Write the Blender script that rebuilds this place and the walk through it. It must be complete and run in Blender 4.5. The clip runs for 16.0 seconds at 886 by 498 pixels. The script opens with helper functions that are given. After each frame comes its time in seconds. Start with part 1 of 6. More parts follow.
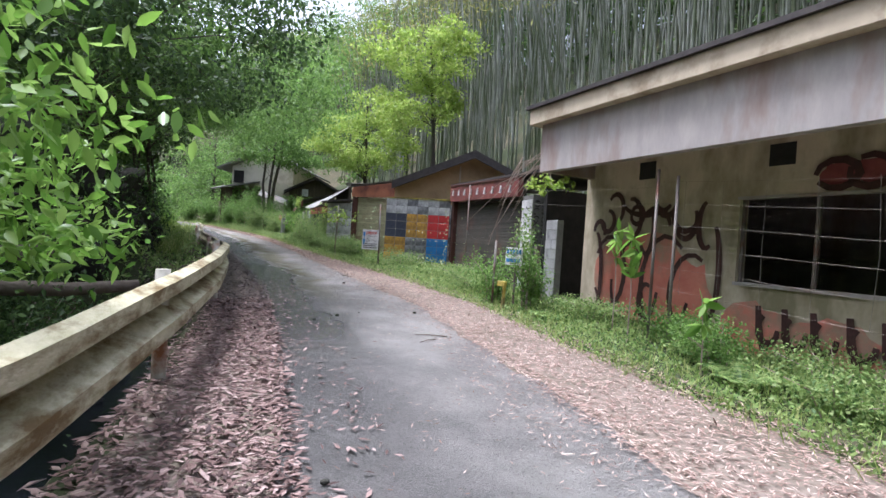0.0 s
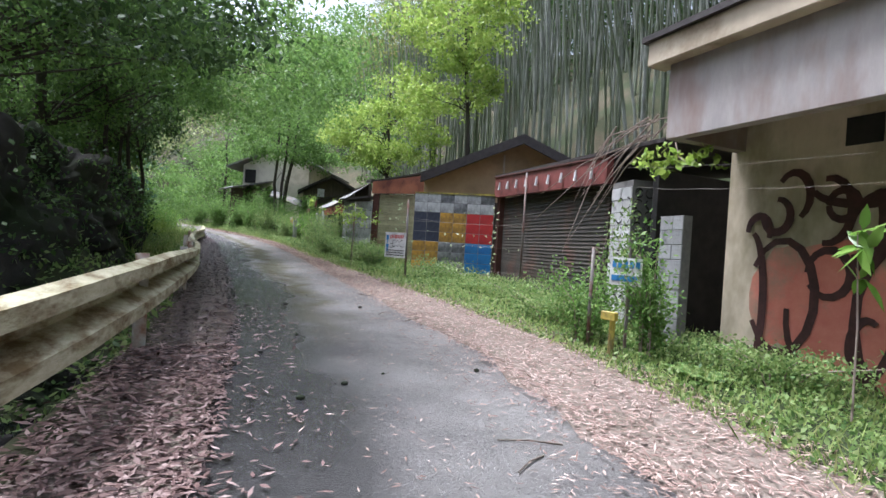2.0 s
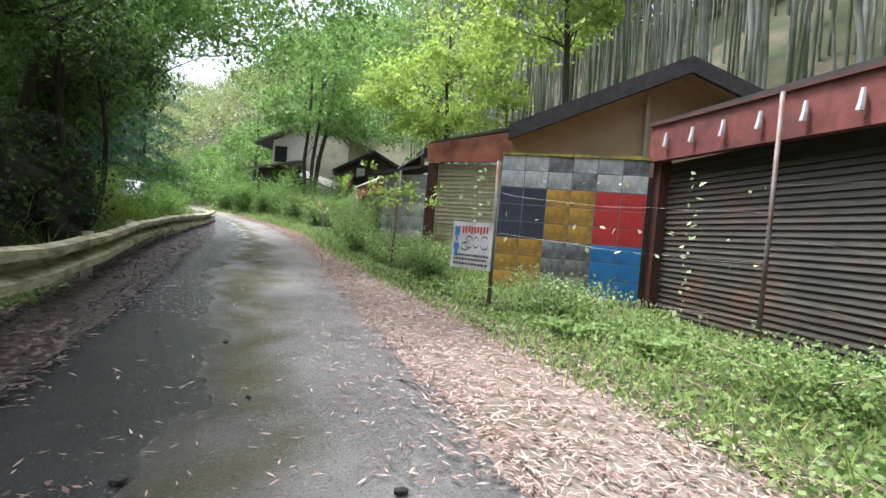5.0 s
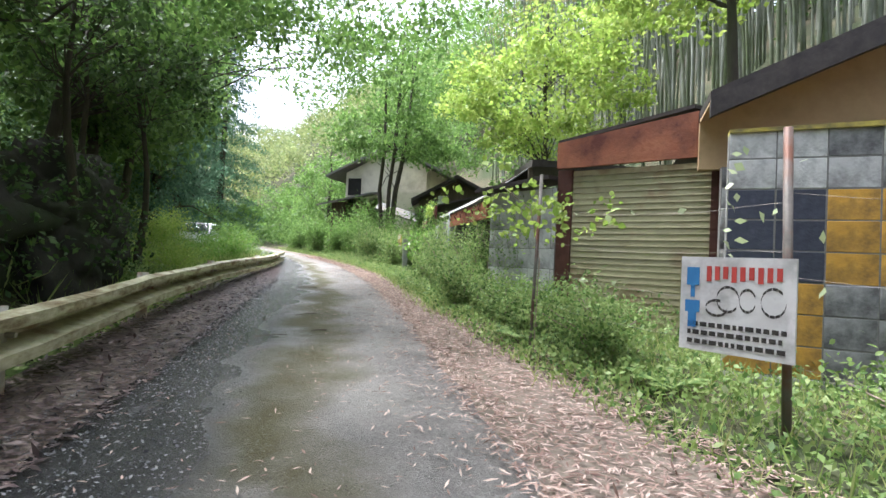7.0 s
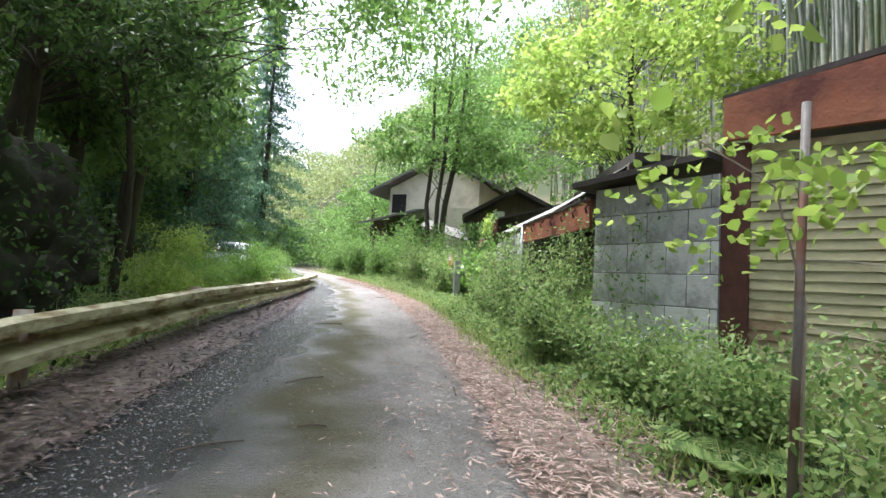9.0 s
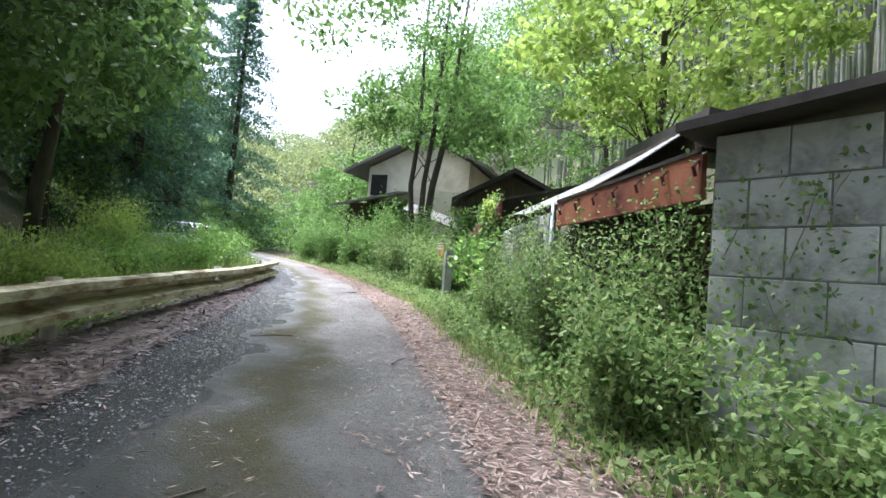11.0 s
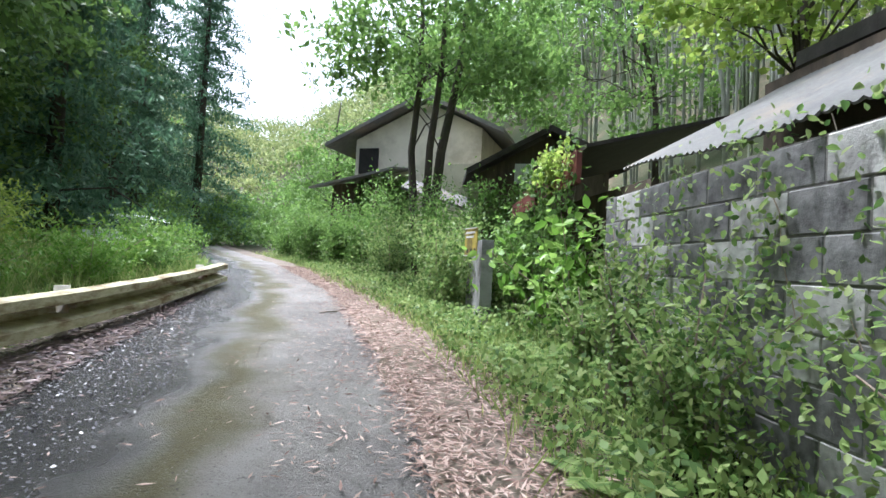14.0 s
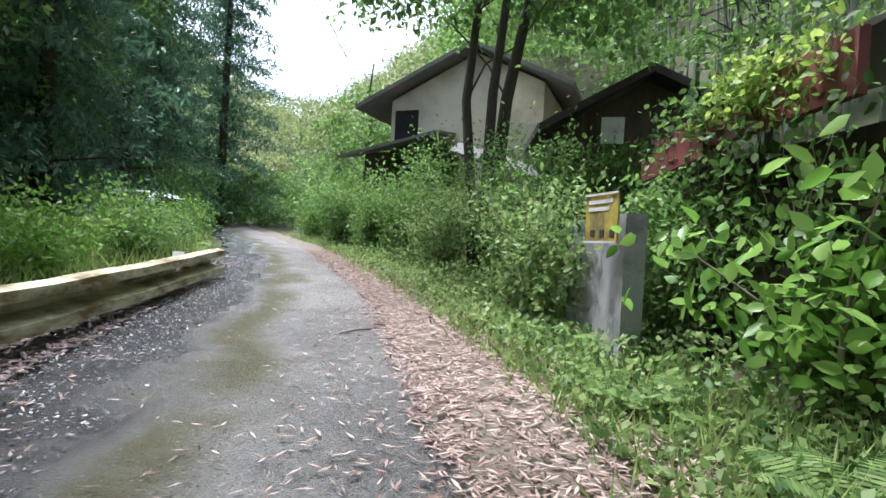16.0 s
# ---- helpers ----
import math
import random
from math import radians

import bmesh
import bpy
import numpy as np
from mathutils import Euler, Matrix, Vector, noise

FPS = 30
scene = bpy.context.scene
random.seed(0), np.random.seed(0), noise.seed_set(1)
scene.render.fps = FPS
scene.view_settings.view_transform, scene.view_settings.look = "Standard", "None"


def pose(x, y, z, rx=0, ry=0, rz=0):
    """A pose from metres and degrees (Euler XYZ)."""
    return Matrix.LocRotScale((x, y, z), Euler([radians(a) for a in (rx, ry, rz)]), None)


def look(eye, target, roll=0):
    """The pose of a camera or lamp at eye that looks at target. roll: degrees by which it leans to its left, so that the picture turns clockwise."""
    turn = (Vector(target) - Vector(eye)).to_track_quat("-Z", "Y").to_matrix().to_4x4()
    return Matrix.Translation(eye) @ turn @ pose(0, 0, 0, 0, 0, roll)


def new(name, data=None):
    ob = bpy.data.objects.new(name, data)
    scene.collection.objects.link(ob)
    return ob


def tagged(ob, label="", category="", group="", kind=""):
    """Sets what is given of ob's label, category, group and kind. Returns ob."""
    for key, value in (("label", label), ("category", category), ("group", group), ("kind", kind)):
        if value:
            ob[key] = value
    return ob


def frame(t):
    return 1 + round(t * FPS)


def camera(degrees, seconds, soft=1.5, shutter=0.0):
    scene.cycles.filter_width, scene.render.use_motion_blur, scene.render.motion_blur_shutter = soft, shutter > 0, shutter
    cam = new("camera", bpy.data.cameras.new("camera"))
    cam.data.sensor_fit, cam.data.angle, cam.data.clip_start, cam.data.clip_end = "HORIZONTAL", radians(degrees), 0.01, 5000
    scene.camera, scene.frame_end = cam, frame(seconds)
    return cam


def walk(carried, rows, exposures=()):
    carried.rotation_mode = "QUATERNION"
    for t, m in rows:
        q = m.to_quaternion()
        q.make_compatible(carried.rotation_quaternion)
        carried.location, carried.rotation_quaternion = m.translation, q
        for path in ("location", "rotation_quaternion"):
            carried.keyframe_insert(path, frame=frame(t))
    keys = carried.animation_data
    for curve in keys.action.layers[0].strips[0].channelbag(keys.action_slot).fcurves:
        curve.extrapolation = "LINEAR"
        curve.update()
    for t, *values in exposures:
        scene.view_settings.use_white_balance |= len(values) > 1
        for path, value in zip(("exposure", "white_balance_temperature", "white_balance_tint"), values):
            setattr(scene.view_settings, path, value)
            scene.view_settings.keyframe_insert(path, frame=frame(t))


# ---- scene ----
cam = camera(82.0, 16.0)
PATH = [
    (0, (-2.113, 2.606, 1.671), (-1.221, 4.396, 1.649), 3.8),
    (0.5, (-1.885, 3.448, 1.674), (-1.036, 5.257, 1.76), 5.5),
    (1, (-1.565, 4.297, 1.654), (-0.723, 6.109, 1.726), 5.2),
    (1.5, (-1.373, 5.177, 1.667), (-0.534, 6.992, 1.71), 5.3),
    (2, (-1.116, 5.964, 1.678), (-0.297, 7.788, 1.668), 3.7),
    (2.5, (-0.903, 6.806, 1.687), (-0.096, 8.636, 1.69), 2.9),
    (3, (-0.667, 7.601, 1.677), (0.141, 9.431, 1.713), 2.6),
    (3.2, (-0.56, 7.895, 1.717), (0.246, 9.724, 1.766), 2.9),
    (5.3, (0.475, 12.261, 1.748), (1.079, 14.167, 1.688), 5.3),
    (5.5, (0.489, 12.598, 1.789), (1.051, 14.517, 1.756), 5.4),
    (6, (0.465, 13.508, 1.804), (0.916, 15.456, 1.841), 4.5),
    (6.5, (0.52, 14.338, 1.812), (0.926, 16.295, 1.878), 2.9),
    (7, (0.536, 15.126, 1.836), (0.908, 17.091, 1.886), 2.7),
    (7.5, (0.587, 15.873, 1.851), (0.971, 17.836, 1.864), 1.3),
    (8, (0.626, 16.541, 1.854), (0.989, 18.507, 1.893), 1.3),
    (8.5, (0.66, 17.273, 1.871), (0.951, 19.25, 1.958), 2.1),
    (9, (0.704, 17.953, 1.894), (0.893, 19.939, 2.027), 3.3),
    (9.2, (0.729, 18.178, 1.929), (0.912, 20.166, 2.049), 2.9),
    (11.3, (0.725, 20.743, 1.956), (1.013, 22.719, 2.059), 5.0),
    (11.5, (0.743, 21.039, 1.956), (1.06, 23.011, 2.066), 4.2),
    (12, (0.748, 21.704, 1.995), (1.091, 23.672, 2.086), 4.6),
    (12.5, (0.783, 22.354, 2.028), (1.136, 24.322, 2.058), 3.4),
    (13, (0.79, 23.018, 2.053), (1.095, 24.994, 2.026), 2.2),
    (13.5, (0.799, 23.666, 2.083), (1.107, 25.642, 2.078), 2.3),
    (14, (0.828, 24.311, 2.134), (1.13, 26.287, 2.194), 3.0),
    (14.5, (0.813, 24.989, 2.144), (1.074, 26.969, 2.242), 3.7),
    (15, (0.793, 25.629, 2.161), (1.01, 27.616, 2.25), 3.6),
    (15.5, (0.741, 26.3, 2.176), (0.935, 28.289, 2.232), 3.7),
    (16, (0.702, 26.938, 2.189), (0.882, 28.93, 2.166), 3.2),
]
walk(cam, [(t, look(eye, target, roll)) for t, eye, target, roll in PATH], exposures=[(0.0, 0.95, 5600, 18), (3.2, 1.0, 5550, 15), (5.3, 1.35, 5850, 13), (9.2, 1.65, 5850, 14), (11.3, 1.5, 5550, 15), (13.5, 1.4, 5600, 14), (16.0, 1.05, 5600, 13)])

# ---------------- light ----------------
world = bpy.data.worlds.new("world")
scene.world = world
world.use_nodes = True
wn, wl = world.node_tree.nodes, world.node_tree.links
sky = wn.new("ShaderNodeTexSky")
sky.sky_type, sky.sun_disc = "NISHITA", False
sky.sun_elevation, sky.sun_rotation = radians(70), radians(-48)
sky.air_density, sky.dust_density, sky.ozone_density = 1.0, 6.0, 0.6
wn["Background"].inputs["Strength"].default_value = 0.15
haze = wn.new("ShaderNodeHueSaturation")
haze.inputs["Saturation"].default_value, haze.inputs["Value"].default_value = 0.35, 1.35
wl.new(sky.outputs["Color"], haze.inputs["Color"])
wl.new(haze.outputs["Color"], wn["Background"].inputs["Color"])
sun = new("sun", bpy.data.lights.new("sun", "SUN"))
sun.data.energy, sun.data.angle, sun.data.color = 3.4, radians(9), (1.0, 0.96, 0.88)
sun.matrix_world = look((-15, 13.5, 56), (0, 0, 0))
tagged(sun, kind="structure")


# ---------------- materials ----------------
def mat(name, c1, c2, scale=4.0, rough=0.8, bump=0.3, metal=0.0, c3=None, scale3=0.7, cut3=0.55, stretch=(1, 1, 1), spec=0.3, obj_random=0.0):
    """Two colours mixed by fine grain, a third in larger stains."""
    m = bpy.data.materials.new(name)
    m.use_nodes = True
    n, l = m.node_tree.nodes, m.node_tree.links
    p = n["Principled BSDF"]
    p.inputs["Roughness"].default_value, p.inputs["Metallic"].default_value = rough, metal
    p.inputs["Specular IOR Level"].default_value = spec
    co, mp = n.new("ShaderNodeTexCoord"), n.new("ShaderNodeMapping")
    mp.inputs["Scale"].default_value = stretch
    l.new(co.outputs["Object"], mp.inputs["Vector"])

    def noise_at(s, detail):
        t = n.new("ShaderNodeTexNoise")
        t.inputs["Scale"].default_value, t.inputs["Detail"].default_value, t.inputs["Roughness"].default_value = s, detail, 0.65
        l.new(mp.outputs["Vector"], t.inputs["Vector"])
        return t

    def mix(fac, a, b):
        x = n.new("ShaderNodeMix")
        x.data_type = "RGBA"
        l.new(fac, x.inputs["Factor"])
        for s, v in ((x.inputs["A"], a), (x.inputs["B"], b)):
            if isinstance(v, tuple):
                s.default_value = (*v, 1)
            else:
                l.new(v, s)
        return x.outputs["Result"]

    def ramp(src, a, b):
        r = n.new("ShaderNodeMapRange")
        r.inputs["From Min"].default_value, r.inputs["From Max"].default_value = a, b
        l.new(src, r.inputs["Value"])
        return r.outputs["Result"]

    fine = noise_at(scale, 6)
    col = mix(ramp(fine.outputs["Fac"], 0.3, 0.7), c1, c2)
    if c3:
        col = mix(ramp(noise_at(scale3, 5).outputs["Fac"], cut3 - 0.08, cut3 + 0.1), col, c3)
    if obj_random:
        info, hs = n.new("ShaderNodeObjectInfo"), n.new("ShaderNodeHueSaturation")
        r = n.new("ShaderNodeMapRange")
        r.inputs["To Min"].default_value, r.inputs["To Max"].default_value = 1 - obj_random, 1 + obj_random
        l.new(info.outputs["Random"], r.inputs["Value"])
        l.new(r.outputs["Result"], hs.inputs["Value"])
        l.new(col, hs.inputs["Color"])
        col = hs.outputs["Color"]
    l.new(col, p.inputs["Base Color"])
    if bump:
        b = n.new("ShaderNodeBump")
        b.inputs["Strength"].default_value, b.inputs["Distance"].default_value = bump, 0.02
        l.new(noise_at(scale * 3, 5).outputs["Fac"], b.inputs["Height"])
        l.new(b.outputs["Normal"], p.inputs["Normal"])
    return m


def leaf_mat(name, cols, translucent=0.4, rough=0.5):
    """Leaves: each island takes its own colour from a small range; some light passes through."""
    m = bpy.data.materials.new(name)
    m.use_nodes = True
    n, l = m.node_tree.nodes, m.node_tree.links
    p, out = n["Principled BSDF"], n["Material Output"]
    g, r = n.new("ShaderNodeNewGeometry"), n.new("ShaderNodeValToRGB")
    l.new(g.outputs["Random Per Island"], r.inputs["Fac"])
    e = r.color_ramp.elements
    while len(e) < len(cols):
        e.new(0.5)
    for i, c in enumerate(cols):
        e[i].position, e[i].color = i / (len(cols) - 1), (*c, 1)
    p.inputs["Roughness"].default_value, p.inputs["Specular IOR Level"].default_value = rough, 0.3
    l.new(r.outputs["Color"], p.inputs["Base Color"])
    if translucent:
        t, mx = n.new("ShaderNodeBsdfTranslucent"), n.new("ShaderNodeMixShader")
        l.new(r.outputs["Color"], t.inputs["Color"])
        mx.inputs["Fac"].default_value = translucent
        l.new(p.outputs["BSDF"], mx.inputs[1])
        l.new(t.outputs["BSDF"], mx.inputs[2])
        l.new(mx.outputs["Shader"], out.inputs["Surface"])
    return m


M = {
    "soil": mat("soil", (0.05, 0.045, 0.025), (0.10, 0.085, 0.05), 5, 0.95, 0.8, c3=(0.03, 0.042, 0.014), scale3=0.4, cut3=0.48),
    "dirt": mat("dirt_shoulder", (0.13, 0.105, 0.085), (0.24, 0.20, 0.165), 12, 0.95, 0.6, c3=(0.14, 0.12, 0.09), scale3=1.0),
    "concrete": mat("stained_concrete", (0.27, 0.25, 0.24), (0.36, 0.33, 0.31), 5, 0.85, 0.25, c3=(0.22, 0.155, 0.13), scale3=0.9, cut3=0.55, stretch=(1, 1, 0.35)),
    "plaster": mat("grimy_plaster", (0.42, 0.36, 0.27), (0.54, 0.46, 0.35), 3, 0.9, 0.3, c3=(0.20, 0.175, 0.105), scale3=0.8, cut3=0.5, stretch=(1, 1, 0.5)),
    "soffit": mat("soffit_plaster", (0.40, 0.34, 0.25), (0.5, 0.43, 0.32), 3, 0.9, 0.1, c3=(0.22, 0.17, 0.11), scale3=1.2),
    "beige": mat("beige_boards", (0.42, 0.29, 0.16), (0.52, 0.37, 0.21), 4, 0.8, 0.1, c3=(0.28, 0.19, 0.10), scale3=1.0, cut3=0.6),
    "roofdark": mat("dark_metal_roof", (0.03, 0.026, 0.025), (0.07, 0.06, 0.055), 6, 0.6, 0.2, metal=0.3),
    "rust": mat("rusty_sheet", (0.25, 0.085, 0.045), (0.37, 0.15, 0.08), 6, 0.75, 0.3, c3=(0.11, 0.035, 0.025), scale3=1.5, cut3=0.55),
    "redpaint": mat("faded_red_paint", (0.13, 0.035, 0.03), (0.19, 0.06, 0.05), 5, 0.6, 0.2, c3=(0.07, 0.03, 0.025), scale3=1.6),
    "darkrust": mat("dark_rust", (0.06, 0.025, 0.018), (0.10, 0.04, 0.03), 8, 0.8, 0.3),
    "shutter": mat("brown_shutter", (0.035, 0.032, 0.026), (0.062, 0.056, 0.044), 6, 0.65, 0.2, c3=(0.085, 0.045, 0.03), scale3=1.3, cut3=0.6, obj_random=0.2),
    "shutter2": mat("olive_shutter", (0.30, 0.28, 0.16), (0.40, 0.37, 0.22), 6, 0.6, 0.2, c3=(0.20, 0.11, 0.06), scale3=1.3, cut3=0.62, obj_random=0.15),
    "block": mat("concrete_block", (0.42, 0.42, 0.41), (0.56, 0.56, 0.55), 8, 0.9, 0.4, c3=(0.12, 0.115, 0.11), scale3=1.8, cut3=0.6, obj_random=0.15),
    "mortar": mat("mortar", (0.15, 0.145, 0.14), (0.22, 0.215, 0.20), 14, 0.95, 0.4),
    "yellow": mat("yellow_painted_block", (0.50, 0.27, 0.04), (0.58, 0.33, 0.06), 9, 0.7, 0.3, c3=(0.22, 0.13, 0.04), scale3=2.6, cut3=0.57, obj_random=0.08),
    "red": mat("red_painted_block", (0.50, 0.035, 0.035), (0.58, 0.055, 0.05), 9, 0.65, 0.3, c3=(0.33, 0.03, 0.03), scale3=2, cut3=0.62, obj_random=0.08),
    "blue": mat("blue_painted_block", (0.03, 0.16, 0.40), (0.04, 0.21, 0.48), 9, 0.65, 0.3, c3=(0.03, 0.10, 0.26), scale3=2, cut3=0.62, obj_random=0.08),
    "navy": mat("navy_painted_block", (0.035, 0.04, 0.06), (0.06, 0.065, 0.09), 9, 0.65, 0.3, obj_random=0.1),
    "grey": mat("grey_painted_block", (0.22, 0.22, 0.22), (0.30, 0.30, 0.30), 9, 0.7, 0.3, c3=(0.08, 0.08, 0.08), scale3=2.5, cut3=0.55, obj_random=0.1),
    "galv": mat("corrugated_metal", (0.10, 0.10, 0.098), (0.155, 0.155, 0.15), 6, 0.6, 0.15, metal=0.3, c3=(0.20, 0.165, 0.13), scale3=1.2, cut3=0.6),
    "rail": mat("weathered_guardrail", (0.36, 0.335, 0.20), (0.58, 0.55, 0.40), 14, 0.6, 0.4, metal=0.1, c3=(0.15, 0.10, 0.04), scale3=4.5, cut3=0.53, stretch=(1, 0.5, 1.6)),
    "railrust": mat("rusty_rail_post", (0.34, 0.32, 0.27), (0.48, 0.46, 0.40), 8, 0.8, 0.4, c3=(0.22, 0.09, 0.04), scale3=2.5),
    "pipe": mat("weathered_pipe", (0.12, 0.11, 0.10), (0.2, 0.18, 0.16), 12, 0.6, 0.2, metal=0.3, c3=(0.13, 0.06, 0.04), scale3=3),
    "steel": mat("grey_steel", (0.20, 0.22, 0.24), (0.30, 0.32, 0.34), 9, 0.5, 0.1, metal=0.5),
    "wire": mat("wire", (0.14, 0.12, 0.10), (0.22, 0.20, 0.18), 20, 0.5, 0.0, metal=0.6),
    "sign": mat("faded_white_sign", (0.52, 0.52, 0.52), (0.62, 0.62, 0.61), 5, 0.5, 0.05, c3=(0.36, 0.36, 0.35), scale3=3),
    "ink": mat("black_paint", (0.02, 0.02, 0.02), (0.05, 0.045, 0.04), 10, 0.6, 0.0),
    "brownink": mat("dark_brown_spray_paint", (0.03, 0.015, 0.013), (0.075, 0.03, 0.027), 7, 0.7, 0.0),
    "inkred": mat("red_ink", (0.42, 0.06, 0.05), (0.36, 0.05, 0.04), 10, 0.6, 0.0),
    "inkblue": mat("blue_ink", (0.03, 0.14, 0.34), (0.05, 0.20, 0.42), 10, 0.6, 0.0),
    "pink": mat("red_graffiti_paint", (0.46, 0.14, 0.10), (0.54, 0.21, 0.15), 4, 0.8, 0.2, c3=(0.30, 0.20, 0.14), scale3=1.7, cut3=0.56),
    "maroon": mat("maroon_graffiti_paint", (0.17, 0.04, 0.045), (0.24, 0.07, 0.06), 4, 0.8, 0.2),
    "yellowpost": mat("yellow_post_paint", (0.34, 0.27, 0.04), (0.44, 0.36, 0.08), 8, 0.6, 0.1, c3=(0.16, 0.13, 0.05), scale3=5, cut3=0.48),
    "white": mat("cream_house_plaster", (0.52, 0.49, 0.40), (0.62, 0.58, 0.48), 2, 0.85, 0.1, c3=(0.38, 0.35, 0.28), scale3=0.8, cut3=0.55),
    # near-black colour that stands in for the shade inside openings and gaps
    "dark": mat("shade_black", (0.012, 0.012, 0.012), (0.03, 0.028, 0.025), 3, 0.9, 0.0),
    "darkwood": mat("old_dark_wood", (0.05, 0.04, 0.03), (0.11, 0.085, 0.06), 9, 0.9, 0.4, stretch=(1, 1, 0.2)),
    "bark": mat("bark", (0.035, 0.03, 0.025), (0.085, 0.07, 0.055), 9, 0.95, 0.8, stretch=(1, 1, 0.25), c3=(0.06, 0.065, 0.035), scale3=2),
    "log": mat("grey_log", (0.08, 0.065, 0.05), (0.15, 0.125, 0.1), 9, 0.95, 0.6),
    "twig": mat("bare_twig", (0.22, 0.17, 0.14), (0.32, 0.26, 0.22), 12, 0.9, 0.2),
    "culm": mat("bamboo_culm", (0.16, 0.17, 0.14), (0.34, 0.35, 0.31), 1.2, 0.5, 0.05, c3=(0.08, 0.10, 0.05), scale3=0.35, cut3=0.47),
    "rock": mat("dark_rock", (0.02, 0.02, 0.017), (0.05, 0.045, 0.04), 3, 0.95, 1.0, c3=(0.025, 0.035, 0.015), scale3=1),
    "water": mat("stream_water", (0.01, 0.013, 0.016), (0.02, 0.024, 0.028), 3, 0.08, 0.4, spec=0.6),
    "car": mat("white_car_paint", (0.72, 0.74, 0.77), (0.78, 0.8, 0.82), 2, 0.25, 0.0),
    "glass": mat("dark_glass", (0.03, 0.04, 0.05), (0.05, 0.06, 0.07), 2, 0.08, 0.0, spec=0.6),
    "tyre": mat("tyre_rubber", (0.02, 0.02, 0.02), (0.035, 0.035, 0.035), 8, 0.9, 0.1),
    "litter": leaf_mat("dry_leaves", [(0.12, 0.075, 0.06), (0.25, 0.165, 0.135), (0.37, 0.27, 0.225), (0.50, 0.40, 0.34)], 0.1, 0.8),
    "litterdark": leaf_mat("damp_dry_leaves", [(0.04, 0.024, 0.022), (0.11, 0.065, 0.056), (0.20, 0.13, 0.115), (0.36, 0.27, 0.245)], 0.1, 0.7),
    "litterwet": leaf_mat("wet_dark_leaves", [(0.02, 0.013, 0.012), (0.05, 0.032, 0.03), (0.10, 0.066, 0.062), (0.24, 0.18, 0.17)], 0.0, 0.45),
    "chips": leaf_mat("wet_gravel_chips", [(0.05, 0.05, 0.054), (0.09, 0.09, 0.097), (0.14, 0.14, 0.148), (0.22, 0.215, 0.21)], 0.0, 0.35),
    # two copies of the mid leaf greens, darkened for foliage in shade
    "l_dark": leaf_mat("deep_shade_leaves", [(0.03, 0.06, 0.02), (0.065, 0.12, 0.035), (0.12, 0.20, 0.055)], 0.35),
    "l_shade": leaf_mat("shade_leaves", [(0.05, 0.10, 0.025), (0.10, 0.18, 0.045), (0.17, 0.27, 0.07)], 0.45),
    "l_mid": leaf_mat("mid_leaves", [(0.08, 0.16, 0.035), (0.14, 0.25, 0.06), (0.21, 0.33, 0.085)], 0.5),
    "l_bright": leaf_mat("bright_leaves", [(0.19, 0.30, 0.05), (0.28, 0.39, 0.075), (0.38, 0.46, 0.12)], 0.55),
    "l_weed": leaf_mat("weed_leaves", [(0.06, 0.12, 0.035), (0.15, 0.25, 0.07), (0.28, 0.39, 0.13), (0.20, 0.28, 0.09), (0.33, 0.40, 0.16)], 0.5),
    "l_fresh": leaf_mat("fresh_leaves", [(0.10, 0.22, 0.03), (0.17, 0.31, 0.05), (0.26, 0.40, 0.10)], 0.5, 0.35),
    "l_cedar": leaf_mat("cedar_needles", [(0.05, 0.11, 0.065), (0.09, 0.18, 0.10), (0.14, 0.25, 0.14)], 0.4),
    "l_bamboo": leaf_mat("bamboo_leaves", [(0.10, 0.12, 0.035), (0.20, 0.21, 0.07), (0.32, 0.31, 0.11)], 0.5),
    "l_hill": leaf_mat("hill_foliage", [(0.13, 0.18, 0.06), (0.21, 0.26, 0.10), (0.31, 0.34, 0.14)], 0.5),
    "l_grass": leaf_mat("grass_blades", [(0.12, 0.20, 0.045), (0.21, 0.31, 0.075), (0.33, 0.41, 0.13), (0.43, 0.43, 0.19)], 0.5),
    "l_cream": leaf_mat("pale_vine_leaves", [(0.35, 0.42, 0.22), (0.5, 0.55, 0.35)], 0.4),
}


